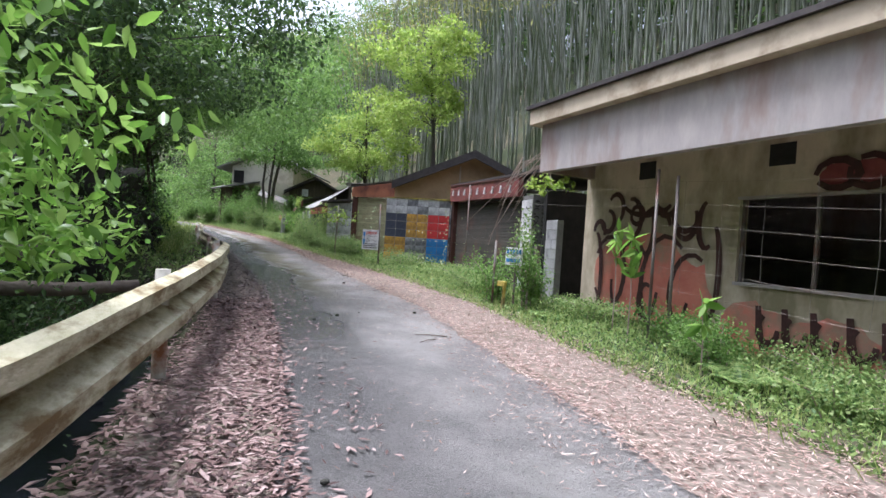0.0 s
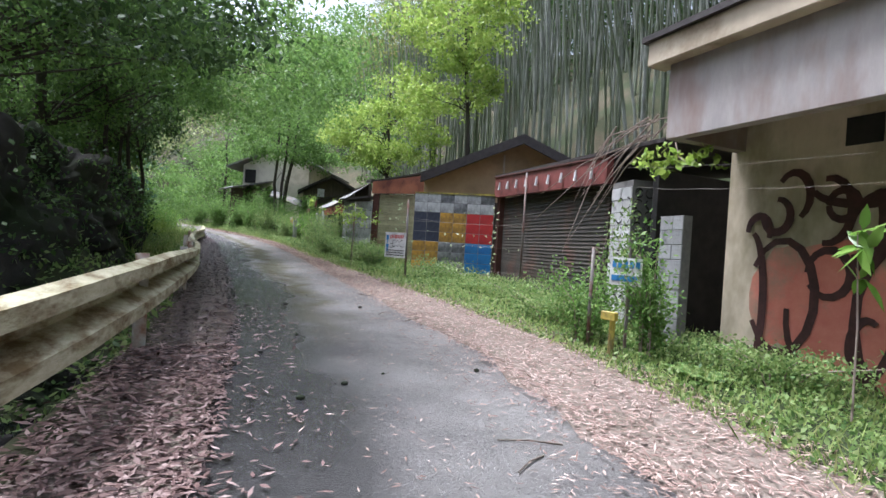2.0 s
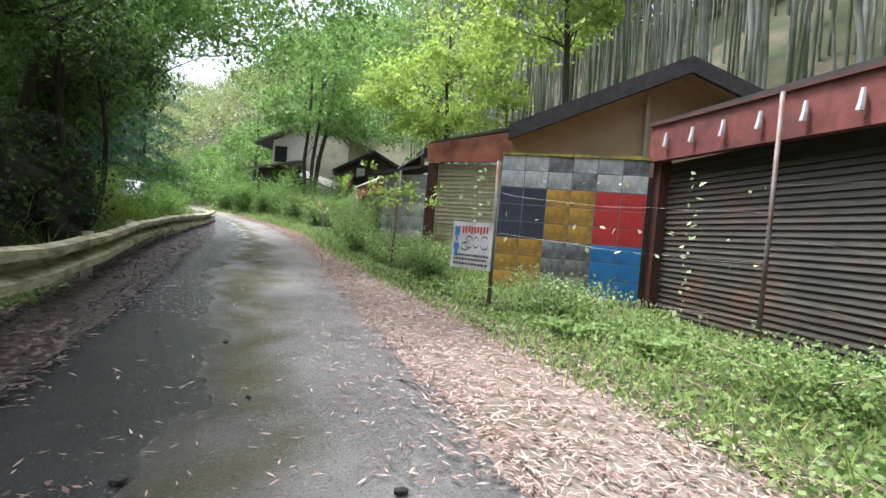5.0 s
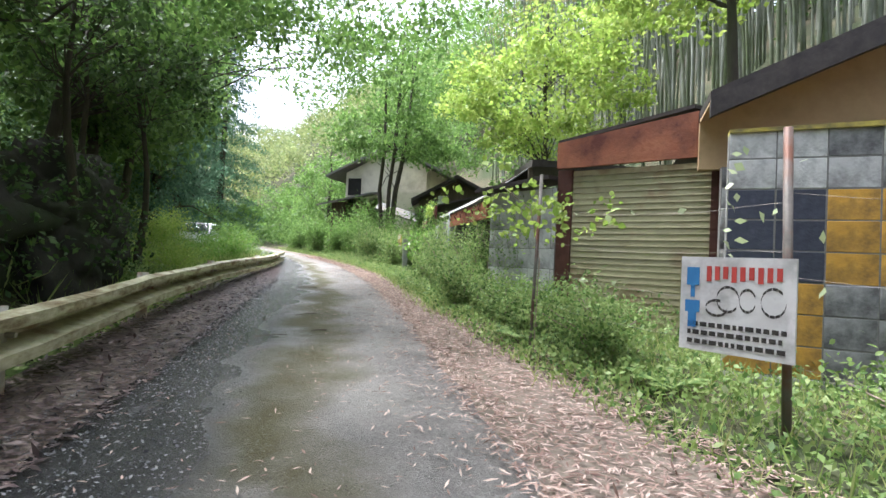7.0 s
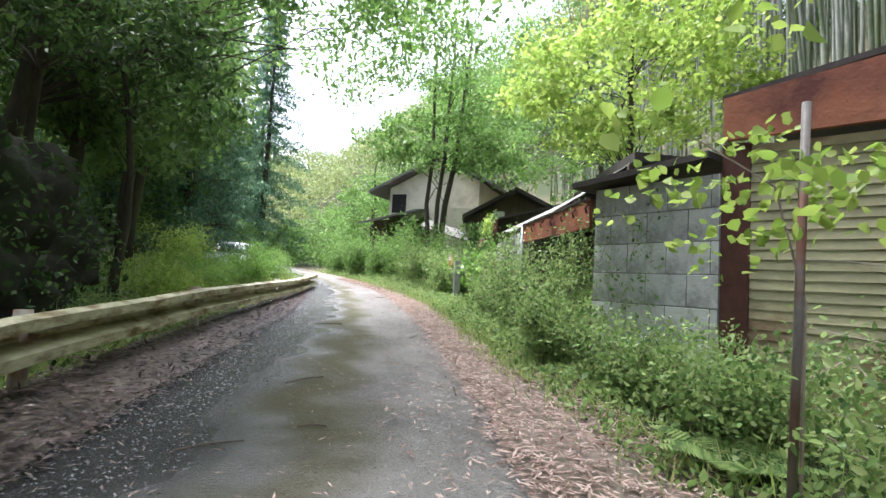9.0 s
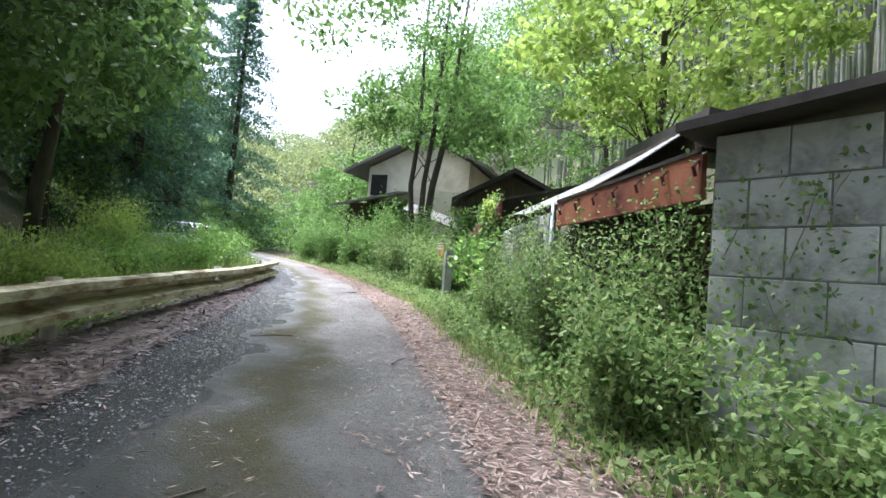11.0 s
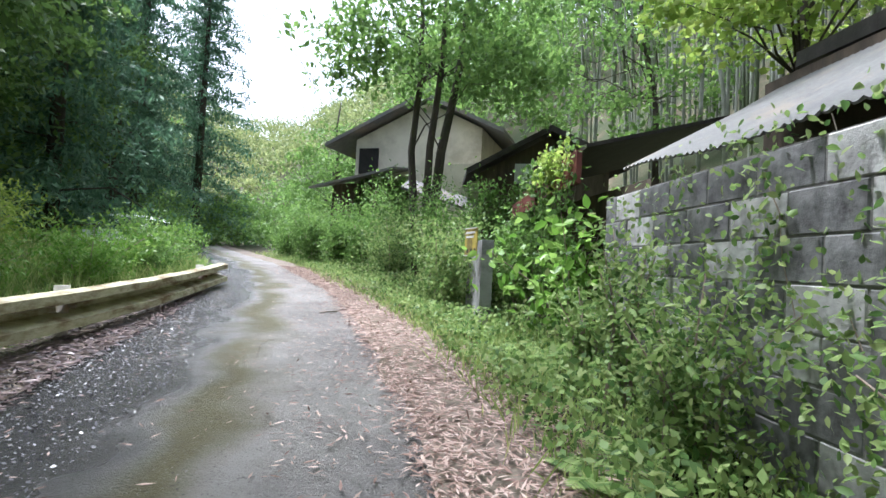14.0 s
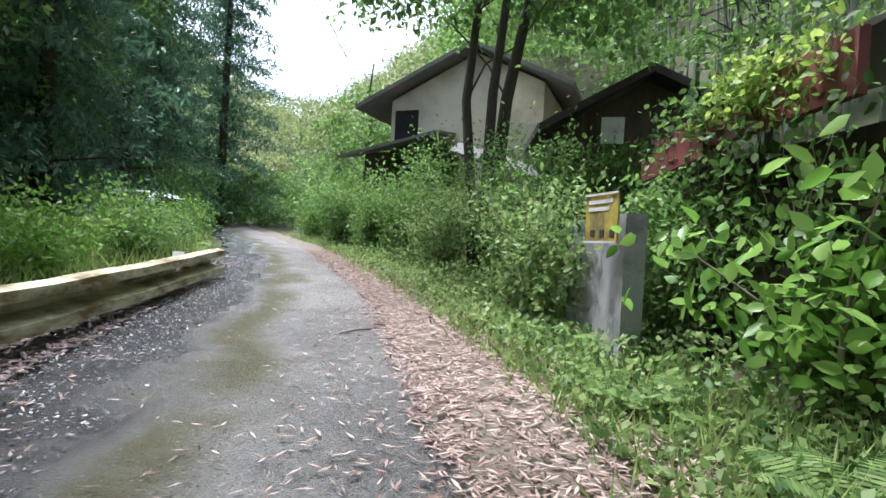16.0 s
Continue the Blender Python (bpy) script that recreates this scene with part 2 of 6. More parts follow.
def road_mat():
    """Worn asphalt: dry grey gravelly surface, a wet wheel track on the stream side and moss along the middle. The
    stream side is also coloured darker for damp and shadow.
    """
    m = mat("asphalt", (0.145, 0.138, 0.13), (0.235, 0.225, 0.212), 38, 0.8, 0.9, c3=(0.28, 0.268, 0.25), scale3=0.6, cut3=0.5)
    n, l = m.node_tree.nodes, m.node_tree.links
    p = n["Principled BSDF"]
    relief = p.inputs["Normal"].links[0].from_node
    relief.inputs["Distance"].default_value, relief.inputs["Strength"].default_value = 0.05, 1.0
    relief.inputs["Height"].links[0].from_node.inputs["Scale"].default_value = 75
    col = p.inputs["Base Color"].links[0].from_socket
    uvn, sep = n.new("ShaderNodeUVMap"), n.new("ShaderNodeSeparateXYZ")
    uvn.uv_map = "across"
    l.new(uvn.outputs["UV"], sep.inputs["Vector"])
    co = n.new("ShaderNodeTexCoord")

    def math_node(op, a, b):
        k = n.new("ShaderNodeMath")
        k.operation, k.use_clamp = op, op == "MULTIPLY"
        for q, v in zip(k.inputs, (a, b)):
            if isinstance(v, (int, float)):
                q.default_value = v
            else:
                l.new(v, q)
        return k.outputs["Value"]

    def smooth(src, a, b, c=0.0, d=1.0):
        k = n.new("ShaderNodeMapRange")
        k.interpolation_type = "SMOOTHSTEP"
        for nm, v in (("From Min", a), ("From Max", b), ("To Min", c), ("To Max", d)):
            k.inputs[nm].default_value = v
        l.new(src, k.inputs["Value"])
        return k.outputs["Result"]

    def cloud_noise(scale, detail):
        k = n.new("ShaderNodeTexNoise")
        k.inputs["Scale"].default_value, k.inputs["Detail"].default_value = scale, detail
        l.new(co.outputs["Object"], k.inputs["Vector"])
        return k.outputs["Fac"]

    def mixed(fac, a, c):
        x = n.new("ShaderNodeMix")
        x.data_type = "RGBA"
        l.new(fac, x.inputs["Factor"])
        l.new(a, x.inputs["A"])
        x.inputs["B"].default_value = (*c, 1)
        return x.outputs["Result"]

    u = math_node("ADD", sep.outputs["X"], smooth(cloud_noise(0.9, 4), 0.3, 0.7, -0.09, 0.09))
    fine = cloud_noise(60.0, 3)
    # damp plus painted shadow on the stream side; weaker far off, where sky reflects
    damp_shadow = math_node("MULTIPLY", math_node("MULTIPLY", smooth(u, 0.24, 0.66, 1.0, 0.0), smooth(sep.outputs["Y"], 0.25, 0.75)), smooth(sep.outputs["Y"], 1.5, 2.0, 1.0, 0.35))
    wet = math_node("MULTIPLY", math_node("MULTIPLY", smooth(u, 0.20, 0.54, 1.0, 0.0), smooth(sep.outputs["Y"], 0.7, 1.1)), smooth(cloud_noise(2.2, 5), 0.1, 0.5, 0.3, 1.0))
    moss = math_node("MULTIPLY", math_node("MULTIPLY", math_node("MULTIPLY", smooth(u, 0.32, 0.46), smooth(u, 0.50, 0.70, 1.0, 0.0)), smooth(sep.outputs["Y"], 1.0, 1.5)), smooth(cloud_noise(1.3, 6), 0.25, 0.55, 0.15, 0.95))
    col = mixed(math_node("MULTIPLY", damp_shadow, 0.75), col, (0.055, 0.055, 0.056))
    col = mixed(moss, col, (0.10, 0.092, 0.04))
    col = mixed(math_node("MULTIPLY", wet, 0.8), col, (0.055, 0.056, 0.06))
    # coarse aggregate: pale chips and dark pits
    col = mixed(smooth(fine, 0.60, 0.72, 0.0, 0.45), col, (0.30, 0.295, 0.29))
    col = mixed(smooth(fine, 0.30, 0.40, 0.55, 0.0), col, (0.03, 0.03, 0.03))
    l.new(col, p.inputs["Base Color"])
    gloss = math_node("MULTIPLY", math_node("ADD", wet, math_node("MULTIPLY", damp_shadow, 0.45)), 1.0)
    l.new(smooth(gloss, 0.0, 1.0, 0.8, 0.24), p.inputs["Roughness"])
    l.new(smooth(wet, 0.0, 1.0, 0.3, 1.0), p.inputs["Specular IOR Level"])
    return m


M["asphalt"] = road_mat()

# ---------------- mesh helpers ----------------
def obj(name, data, material, parent=None, label=""):
    ob = new(name, data)
    data.materials.append(material)
    if parent:
        ob.parent = parent
    if label:
        ob["label"] = label
    return ob


def part(name, bm, material, parent, label="", smooth=False):
    me = bpy.data.meshes.new(name)
    bm.normal_update()
    bm.to_mesh(me)
    bm.free()
    if smooth:
        for p in me.polygons:
            p.use_smooth = True
    return obj(name, me, material, parent, label)


def thing(name, label, category, group="", kind="", at=(0, 0, 0)):
    e = new(name)
    e.location = at
    e.empty_display_size = 0.2
    return tagged(e, label, category, group, kind)


def np_mesh(name, verts, faces):
    """Mesh from an array of vertices and an array of quads."""
    me = bpy.data.meshes.new(name)
    nv, nf = len(verts), len(faces)
    k = faces.shape[1]
    me.vertices.add(nv)
    me.vertices.foreach_set("co", np.ascontiguousarray(verts, dtype=np.float32).ravel())
    me.loops.add(nf * k)
    me.loops.foreach_set("vertex_index", np.ascontiguousarray(faces, dtype=np.int32).ravel())
    me.polygons.add(nf)
    me.polygons.foreach_set("loop_start", np.arange(0, nf * k, k, dtype=np.int32))
    me.update(calc_edges=True)
    return me


def leaf_mesh(name, pos, length, width, droop=0.0, flat=0.0, up=0.0, rng=None, wide=False):
    """A leaf (a folded kite) at every place, each turned its own way. flat: 1 lies level; up: 1 stands upright."""
    rng = rng or np.random.default_rng(1)
    n = len(pos)
    d = rng.normal(size=(n, 3))
    d[:, 2] = d[:, 2] * (1 - flat) + up * 2.5 - droop
    d /= np.linalg.norm(d, axis=1, keepdims=True)
    o = rng.normal(size=(n, 3)) * (1 - 0.85 * flat)
    o[:, 2] += 1.2
    s = np.cross(d, o)
    s /= np.linalg.norm(s, axis=1, keepdims=True) + 1e-6
    nn = np.cross(s, d)
    size = rng.uniform(0.6, 1.3, n)[:, None]
    L, W = length * size, width * size
    fold = rng.uniform(-0.12, 0.22, n)[:, None] * W
    if wide:
        bend = nn * L * rng.uniform(-0.18, 0.05, n)[:, None]
        v = np.empty((n, 6, 3))
        v[:, 0] = pos
        v[:, 1], v[:, 5] = pos + d * L * 0.28 + s * W * 0.46 + nn * fold, pos + d * L * 0.28 - s * W * 0.46 + nn * fold
        v[:, 2], v[:, 4] = pos + d * L * 0.62 + s * W * 0.42 + nn * fold + bend * 0.4, pos + d * L * 0.62 - s * W * 0.42 + nn * fold + bend * 0.4
        v[:, 3] = pos + d * L + bend
        k = np.arange(n)[:, None] * 6
        return np_mesh(name, v.reshape(-1, 3), np.concatenate([k + np.array([0, 1, 2, 3]), k + np.array([0, 3, 4, 5])], 1).reshape(-1, 4))
    v = np.empty((n, 4, 3))
    v[:, 0] = pos
    v[:, 1] = pos + d * L * 0.45 + s * W * 0.5 + nn * fold
    v[:, 2] = pos + d * L
    v[:, 3] = pos + d * L * 0.45 - s * W * 0.5 + nn * fold
    return np_mesh(name, v.reshape(-1, 3), np.arange(4 * n).reshape(n, 4))


def hexa(bm, c):
    v = [bm.verts.new(p) for p in c]
    for f in ((0, 3, 2, 1), (4, 5, 6, 7), (0, 1, 5, 4), (1, 2, 6, 5), (2, 3, 7, 6), (3, 0, 4, 7)):
        bm.faces.new([v[i] for i in f])
    return bm


def slab(a, b, z0, z1, thick, bm=None, off=0.0, z0b=None, z1b=None, bevel=0.0):
    """An upright slab on the line a to b, its front on that line moved by off, its thickness to the right of the line."""
    new_bm = bm is None
    bm = bm or bmesh.new()
    a, b = Vector((a[0], a[1])), Vector((b[0], b[1]))
    d = (b - a).normalized()
    r = Vector((d.y, -d.x))
    a0, b0, a1, b1 = a + r * off, b + r * off, a + r * (off + thick), b + r * (off + thick)
    z0b, z1b = z0 if z0b is None else z0b, z1 if z1b is None else z1b
    hexa(bm, [(*a0, z0), (*a1, z0), (*b1, z0b), (*b0, z0b), (*a0, z1), (*a1, z1), (*b1, z1b), (*b0, z1b)])
    if bevel and new_bm:
        bmesh.ops.bevel(bm, geom=bm.edges[:], offset=bevel, segments=1, affect="EDGES")
    return bm


def tube(pts, r0, r1=None, n=6, bm=None):
    """A tapering round bar along pts."""
    bm = bm or bmesh.new()
    r1 = r0 if r1 is None else r1
    pts = [Vector(p) for p in pts]
    rings = []
    for i, p in enumerate(pts):
        d = (pts[min(i + 1, len(pts) - 1)] - pts[max(i - 1, 0)]).normalized()
        q = Vector((0, 0, 1)) if abs(d.z) < 0.9 else Vector((1, 0, 0))
        s = d.cross(q).normalized()
        u = s.cross(d)
        r = r0 + (r1 - r0) * i / (len(pts) - 1)
        rings.append([bm.verts.new(p + s * math.cos(k * math.tau / n) * r + u * math.sin(k * math.tau / n) * r) for k in range(n)])
    for a, b in zip(rings, rings[1:]):
        for k in range(n):
            bm.faces.new((a[k], a[(k + 1) % n], b[(k + 1) % n], b[k]))
    bm.faces.new(rings[0][::-1])
    bm.faces.new(rings[-1])
    return bm


def lerp_table(rows):
    ys, xs = [r[0] for r in rows], [r[1] for r in rows]
    return lambda y: np.interp(y, ys, xs)


# ---------------- the plan: lines across the road, by the way along it ----------------
road_right = lerp_table([(-12, -1.5), (0, 0.2), (4.7, 0.85), (7, 1.2), (11, 1.7), (14, 1.6), (18, 1.5), (22, 1.45), (25, 1.35), (29, 1.0), (33.7, 0.3), (36, -0.35), (41.6, -2.0), (46, -3.9), (58, -8.5), (75, -18)])
road_left = lerp_table([(-12, -4.6), (0, -2.4), (5.5, -1.58), (8.9, -1.2), (12.5, -0.9), (18, -0.92), (22, -1.0), (26.8, -1.1), (30.5, -1.42), (35.4, -2.1), (38, -2.9), (42, -4.2), (47, -6.3), (58, -11), (75, -21)])
rail_x = lerp_table([(-6, -5.4), (3, -3.3), (5.1, -2.7), (7.3, -2.24), (9.5, -1.85), (11.8, -1.6), (14.4, -1.47), (17, -1.45), (19, -1.52), (21.8, -1.75), (25.2, -1.78), (28, -1.72), (30.5, -1.6), (34.1, -1.72)])
rail_z = lerp_table([(-6, 0.8), (3, 1.1), (5.1, 1.18), (7.3, 1.27), (9.5, 1.36), (11.8, 1.42), (14.4, 1.40), (17, 1.36), (19, 1.41), (21.8, 1.52), (25.2, 1.65), (28, 1.72), (30.5, 1.80), (34.1, 1.95)])
green_edge = lerp_table([(-12, 0), (0, 1.7), (4.4, 2.35), (8, 2.6), (11, 3.0), (14.7, 2.8), (18, 2.45), (20.6, 2.15), (23.5, 1.95), (26, 1.85), (30, 1.6), (33, 0.95), (37, -0.1), (42, -1.5), (58, -8), (75, -17)])
wall_line = lerp_table([(-12, 5), (10.5, 5), (12.5, 4.9), (17.5, 5.7), (19.2, 4.0), (21, 4.7), (22.15, 3.7), (23.35, 3.0), (25.5, 2.75), (28.3, 2.95), (30.3, 2.3), (34, 3.0), (40, 2.5), (46, 1), (58, -5), (75, -14)])
left_line = lerp_table([(-12, -6.8), (3, -3.4), (7.3, -2.4), (12, -1.75), (17, -1.65), (22, -1.95), (34, -1.95), (38, -3.2), (42, -4.6), (47, -6.8), (58, -11.6), (75, -21.5)])


def base_z(y):
    return 0.045 * y


def ground_z(x, y):
    x, y = np.asarray(x, float), np.asarray(y, float)
    z = base_z(y)
    w = x - (wall_line(y) + 2.6)
    z = z + np.where(w > 0, np.minimum(w, 26) * 0.78, 0)
    g = np.clip((x - green_edge(y)) / 1.5, 0, 1)
    z = z + 0.08 * g
    l = left_line(y) - x
    near = np.clip((15.5 - y) / 3.0, 0, 1)
    mid = np.clip((y - 12) / 3, 0, 1) * np.clip((25 - y) / 3, 0, 1)
    ditch = -1.25 * np.clip(l / 0.7, 0, 1) + np.clip(l - 2.3, 0, 30) * 0.85
    bank = -0.5 * np.clip(l / 0.5, 0, 1) + np.clip(l - 1.0, 0, 2.0) * 1.35 + np.clip(l - 3.0, 0, 30) * 0.5
    verge = -0.25 * np.clip(l / 0.4, 0, 1) + np.clip(l - 1.0, 0, 5) * 0.16 + np.clip(l - 5.5, 0, 30) * 0.65
    rest = verge * (1 - near) * (1 - mid) + near * ditch + (1 - near) * mid * bank
    z = z + np.where(l > 0, rest, 0)
    z = z + np.clip(y - 70, 0, 60) * 0.33
    return z


def wobble(x, y, s=1.0):
    return np.sin(x * 1.7 * s + np.sin(y * 0.9 * s) * 1.3) * 0.5 + np.sin(y * 2.3 * s + x * 0.7 * s) * 0.5


# ---------------- ground, road ----------------
xs = np.concatenate([np.linspace(-140, -20, 16), np.linspace(-18, -6, 25), np.linspace(-5.8, 6, 100), np.linspace(6.3, 16, 26), np.linspace(18, 140, 16)])
ys = np.concatenate([np.linspace(-60, -8, 14), np.linspace(-7, 46, 180), np.linspace(47, 80, 34), np.linspace(86, 260, 14)])
X, Y = np.meshgrid(xs, ys)
onroad = (X > np.minimum(rail_x(Y), road_left(Y) - 0.4)) & (X < green_edge(Y) + 0.15)
Z = ground_z(X, Y) + np.where(onroad, -0.03, wobble(X, Y, 1.6) * 0.03)
idx = np.arange(X.size).reshape(X.shape)
quads = np.stack([idx[:-1, :-1], idx[:-1, 1:], idx[1:, 1:], idx[1:, :-1]], -1).reshape(-1, 4)
ground = obj("ground", np_mesh("ground", np.stack([X, Y, Z], -1).reshape(-1, 3), quads), M["soil"])
tagged(ground, "brown forest soil with moss rising to both sides", "ground", kind="structure")


def strip(name, left, right, lift, material, label, y0=-12, y1=74, step=0.4, cols=6, rough=0.0, uv=False):
    yy = np.arange(y0, y1, step)
    rows = []
    for j in range(cols + 1):
        f = j / cols
        x = left(yy) * (1 - f) + right(yy) * f
        if rough and j in (0, cols):
            x = x + wobble(x, yy, 2.0) * rough + wobble(yy, x, 7.0) * rough * 0.4
        edge = -0.012 if j in (0, cols) else 0
        rows.append(np.stack([x, yy, base_z(yy) + lift + edge + np.zeros_like(yy)], -1))
    v = np.stack(rows, 1)
    k = np.arange(v.shape[0] * v.shape[1]).reshape(v.shape[:2])
    q = np.stack([k[:-1, :-1], k[:-1, 1:], k[1:, 1:], k[1:, :-1]], -1).reshape(-1, 4)
    me = np_mesh(name, v.reshape(-1, 3), q)
    if uv:
        f = np.tile(np.arange(cols + 1) / cols, len(yy))
        co = np.stack([f, v.reshape(-1, 3)[:, 1] / 10], -1)[q.ravel()]
        me.uv_layers.new(name="across").data.foreach_set("uv", co.astype(np.float32).ravel())
    for p in me.polygons:
        p.use_smooth = True
    return tagged(obj(name, me, material), label, "road", kind="structure")


def between(f):
    return lambda y: road_left(y) * (1 - f) + road_right(y) * f


strip("dirt_shoulder", lambda y: road_right(y) - 0.15, lambda y: green_edge(y) + 0.25, 0.006, M["dirt"], "pale dirt road shoulder under dry leaves", rough=0.12)
strip("dirt_shoulder_west", lambda y: np.minimum(rail_x(y), road_left(y) - 0.4) - 0.1, lambda y: road_left(y) + 0.15, 0.006, M["dirt"], "dirt strip under the guardrail", y1=36, rough=0.05)
road = strip("road", road_left, road_right, 0.016, M["asphalt"], "narrow worn grey asphalt lane, wet and mossy in places", rough=0.10, uv=True)
wv = bmesh.new()
for yy in np.arange(-6, 15, 1.5):
    c = [wv.verts.new((left_line(y) - a, y, base_z(y) - 1.12)) for y, a in ((yy, 0.4), (yy, 2.8), (yy + 1.5, 2.8), (yy + 1.5, 0.4))]
    wv.faces.new(c)
bmesh.ops.remove_doubles(wv, verts=wv.verts[:], dist=0.01)
tagged(part("water", wv, M["water"], None), "dark shallow stream in the roadside ditch", "water", kind="structure")

# ---------------- guardrail ----------------
prof = [(0.0, 0.0), (0.035, -0.02), (0.035, -0.09), (-0.03, -0.135), (-0.03, -0.18), (0.035, -0.225), (0.035, -0.295), (0.0, -0.315)]
guardrail = thing("guardrail", "weathered corrugated steel guardrail stained with moss and rust", "guardrail")
for y0 in np.arange(-5.0, 33.5, 4.0):
    y1 = min(y0 + 4.03, 34.1)
    bm = bmesh.new()
    rings = []
    for yy in np.linspace(y0, y1, 9):
        d = Vector((rail_x(yy + 0.1) - rail_x(yy - 0.1), 0.2)).normalized()
        r = Vector((d.y, -d.x))
        dent = 0.006 * math.sin(yy * 2.1) + 0.004 * math.sin(yy * 5.3)
        ring = []
        for side in (0, 0.006):
            pts = prof if side == 0 else prof[::-1]
            for o, h in pts:
                p = Vector((rail_x(yy), yy)) + r * (o * 2.8 - side + dent + (0.004 if int(y0 / 4) % 2 else 0))
                ring.append(bm.verts.new((p.x, p.y, rail_z(yy) + h * float(np.interp(yy, (11, 18), (1.5, 1.1))) + dent)))
        rings.append(ring)
    m = len(rings[0])
    for a, b in zip(rings, rings[1:]):
        for k in range(m):
            bm.faces.new((a[k], a[(k + 1) % m], b[(k + 1) % m], b[k]))
    part("beam", bm, M["rail"], guardrail)
for py in (-3, 1, 4.4, 7.5, 11.5, 15.2, 18.8, 21.8, 25.0, 29.2, 33.0):
    x, z = rail_x(py) - 0.09, rail_z(py)
    part("post", tube([(x + 0.02, py, base_z(py) - 0.7), (x, py, z + 0.02)], 0.06, n=10), M["railrust"], guardrail, smooth=True)
    part("bolt", tube([(x + 0.05, py, z - 0.16), (x + 0.12, py, z - 0.16)], 0.018, n=6), M["railrust"], guardrail)

# ---------------- abandoned concrete building ----------------
conc = thing("concrete_building", "abandoned concrete building with stained eaves and graffiti on its wall", "building", at=(6, 4, 0.2))


def cpart(name, bm, m, label=""):
    ob = part(name, bm, m, conc, label)
    ob.matrix_parent_inverse = Matrix.Translation((-6, -4, -0.2))
    return ob


ZB = -0.3
for a, b, z0, z1 in (((5, 10.55), (5, 7.33), ZB, 3.497), ((5, 7.33), (5, 4.2), ZB, 1.37), ((5, 7.33), (5, 4.2), 2.62, 3.497), ((5, 4.2), (5, -8), ZB, 3.497)):
    cpart("wall", slab(b, a, z0, z1, 0.2), M["plaster"])
cpart("end_wall", slab((5.2, 10.55), (11.99, 10.55), ZB, 3.12, 0.2, off=0.0), M["plaster"])
cpart("back_wall", slab((12, -8), (12, 10.55), ZB, 4.2, 0.2), M["plaster"])
# floor coloured near-black for the unlit room
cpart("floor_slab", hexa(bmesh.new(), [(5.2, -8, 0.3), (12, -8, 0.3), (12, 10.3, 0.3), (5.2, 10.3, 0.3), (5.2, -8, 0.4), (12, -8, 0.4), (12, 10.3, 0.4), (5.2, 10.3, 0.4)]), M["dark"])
cpart("interior_wall", slab((8, -8), (8, 10.3), 0.4, 3.1, 0.1), M["concrete"])
cpart("soffit", hexa(bmesh.new(), [(3.9, -8, 3.5), (12, -8, 3.5), (12, 10.3, 3.5), (3.9, 10.3, 3.5), (3.9, -8, 3.6), (12, -8, 3.6), (12, 10.3, 3.6), (3.9, 10.3, 3.6)]), M["soffit"])
cpart("fascia", slab((3.75, -8), (3.75, 10.5), 3.13, 4.03, 0.14, bevel=0.01), M["concrete"], "rain-streaked grey concrete fascia")
cpart("end_fascia", slab((3.89, 10.498), (12, 10.498), 3.135, 4.03, 0.14), M["concrete"])
cpart("coping", slab((3.60, -8), (3.60, 10.72), 4.03, 4.33, 0.30, bevel=0.015), M["soffit"], "pale projecting roof edge")
cpart("roof", hexa(bmesh.new(), [(3.55, -8, 4.33), (12, -8, 4.33), (12, 10.78, 4.33), (3.55, 10.78, 4.33), (3.55, -8, 4.40), (12, -8, 4.40), (12, 10.78, 4.40), (3.55, 10.78, 4.40)]), M["roofdark"])
# vent holes: flat near-black plates paint the shade inside
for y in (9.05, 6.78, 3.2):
    cpart("vent", slab((4.985, y - 0.17), (4.985, y + 0.17), 3.03, 3.33, 0.05), M["dark"], "small square vent, a black plate painting the shade of its hole")
for z0, z1 in ((1.35, 1.40), (2.59, 2.63)):
    cpart("window_frame", slab((4.97, 4.2), (4.97, 7.35), z0, z1, 0.09), M["concrete"])
for y in (4.22, 5.3, 6.3, 7.29):
    cpart("window_mullion", slab((5.06, y), (5.06, y + 0.05), 1.40, 2.59, 0.05), M["pipe"])


def on_wall(y, z, off=0.006):
    return Vector((5 - off, y, z))


def ribbon(pts, width, off):
    """A brushed stroke on the wall, thick in the middle."""
    bm = bmesh.new()
    prev = None
    n = len(pts)
    for i in range(n):
        p, q = pts[max(i - 1, 0)], pts[min(i + 1, n - 1)]
        d = Vector((q[0] - p[0], q[1] - p[1]))
        d = d.normalized() if d.length else Vector((1, 0))
        w = width * (0.55 + 0.45 * math.sin(math.pi * (i + 0.5) / n)) / 2
        y, z = pts[i]
        pair = [bm.verts.new(on_wall(y - d.y * w, z + d.x * w, off)), bm.verts.new(on_wall(y + d.y * w, z - d.x * w, off))]
        if prev:
            bm.faces.new((prev[0], prev[1], pair[1], pair[0]))
        prev = pair
    return bm


def patch(cy, cz, ry, rz, seed, off):
    bm = bmesh.new()
    rg = random.Random(seed)
    k = [rg.uniform(0.8, 1.12) for _ in range(20)]
    bm.faces.new([bm.verts.new(on_wall(cy + ry * k[i] * math.cos(i * math.tau / 20), cz + rz * k[i] * math.sin(i * math.tau / 20), off)) for i in range(20)])
    return bm


def arc(cy, cz, ry, rz, a0, a1, n=14):
    return [(cy + ry * math.cos(radians(a0 + (a1 - a0) * i / (n - 1))), cz + rz * math.sin(radians(a0 + (a1 - a0) * i / (n - 1)))) for i in range(n)]


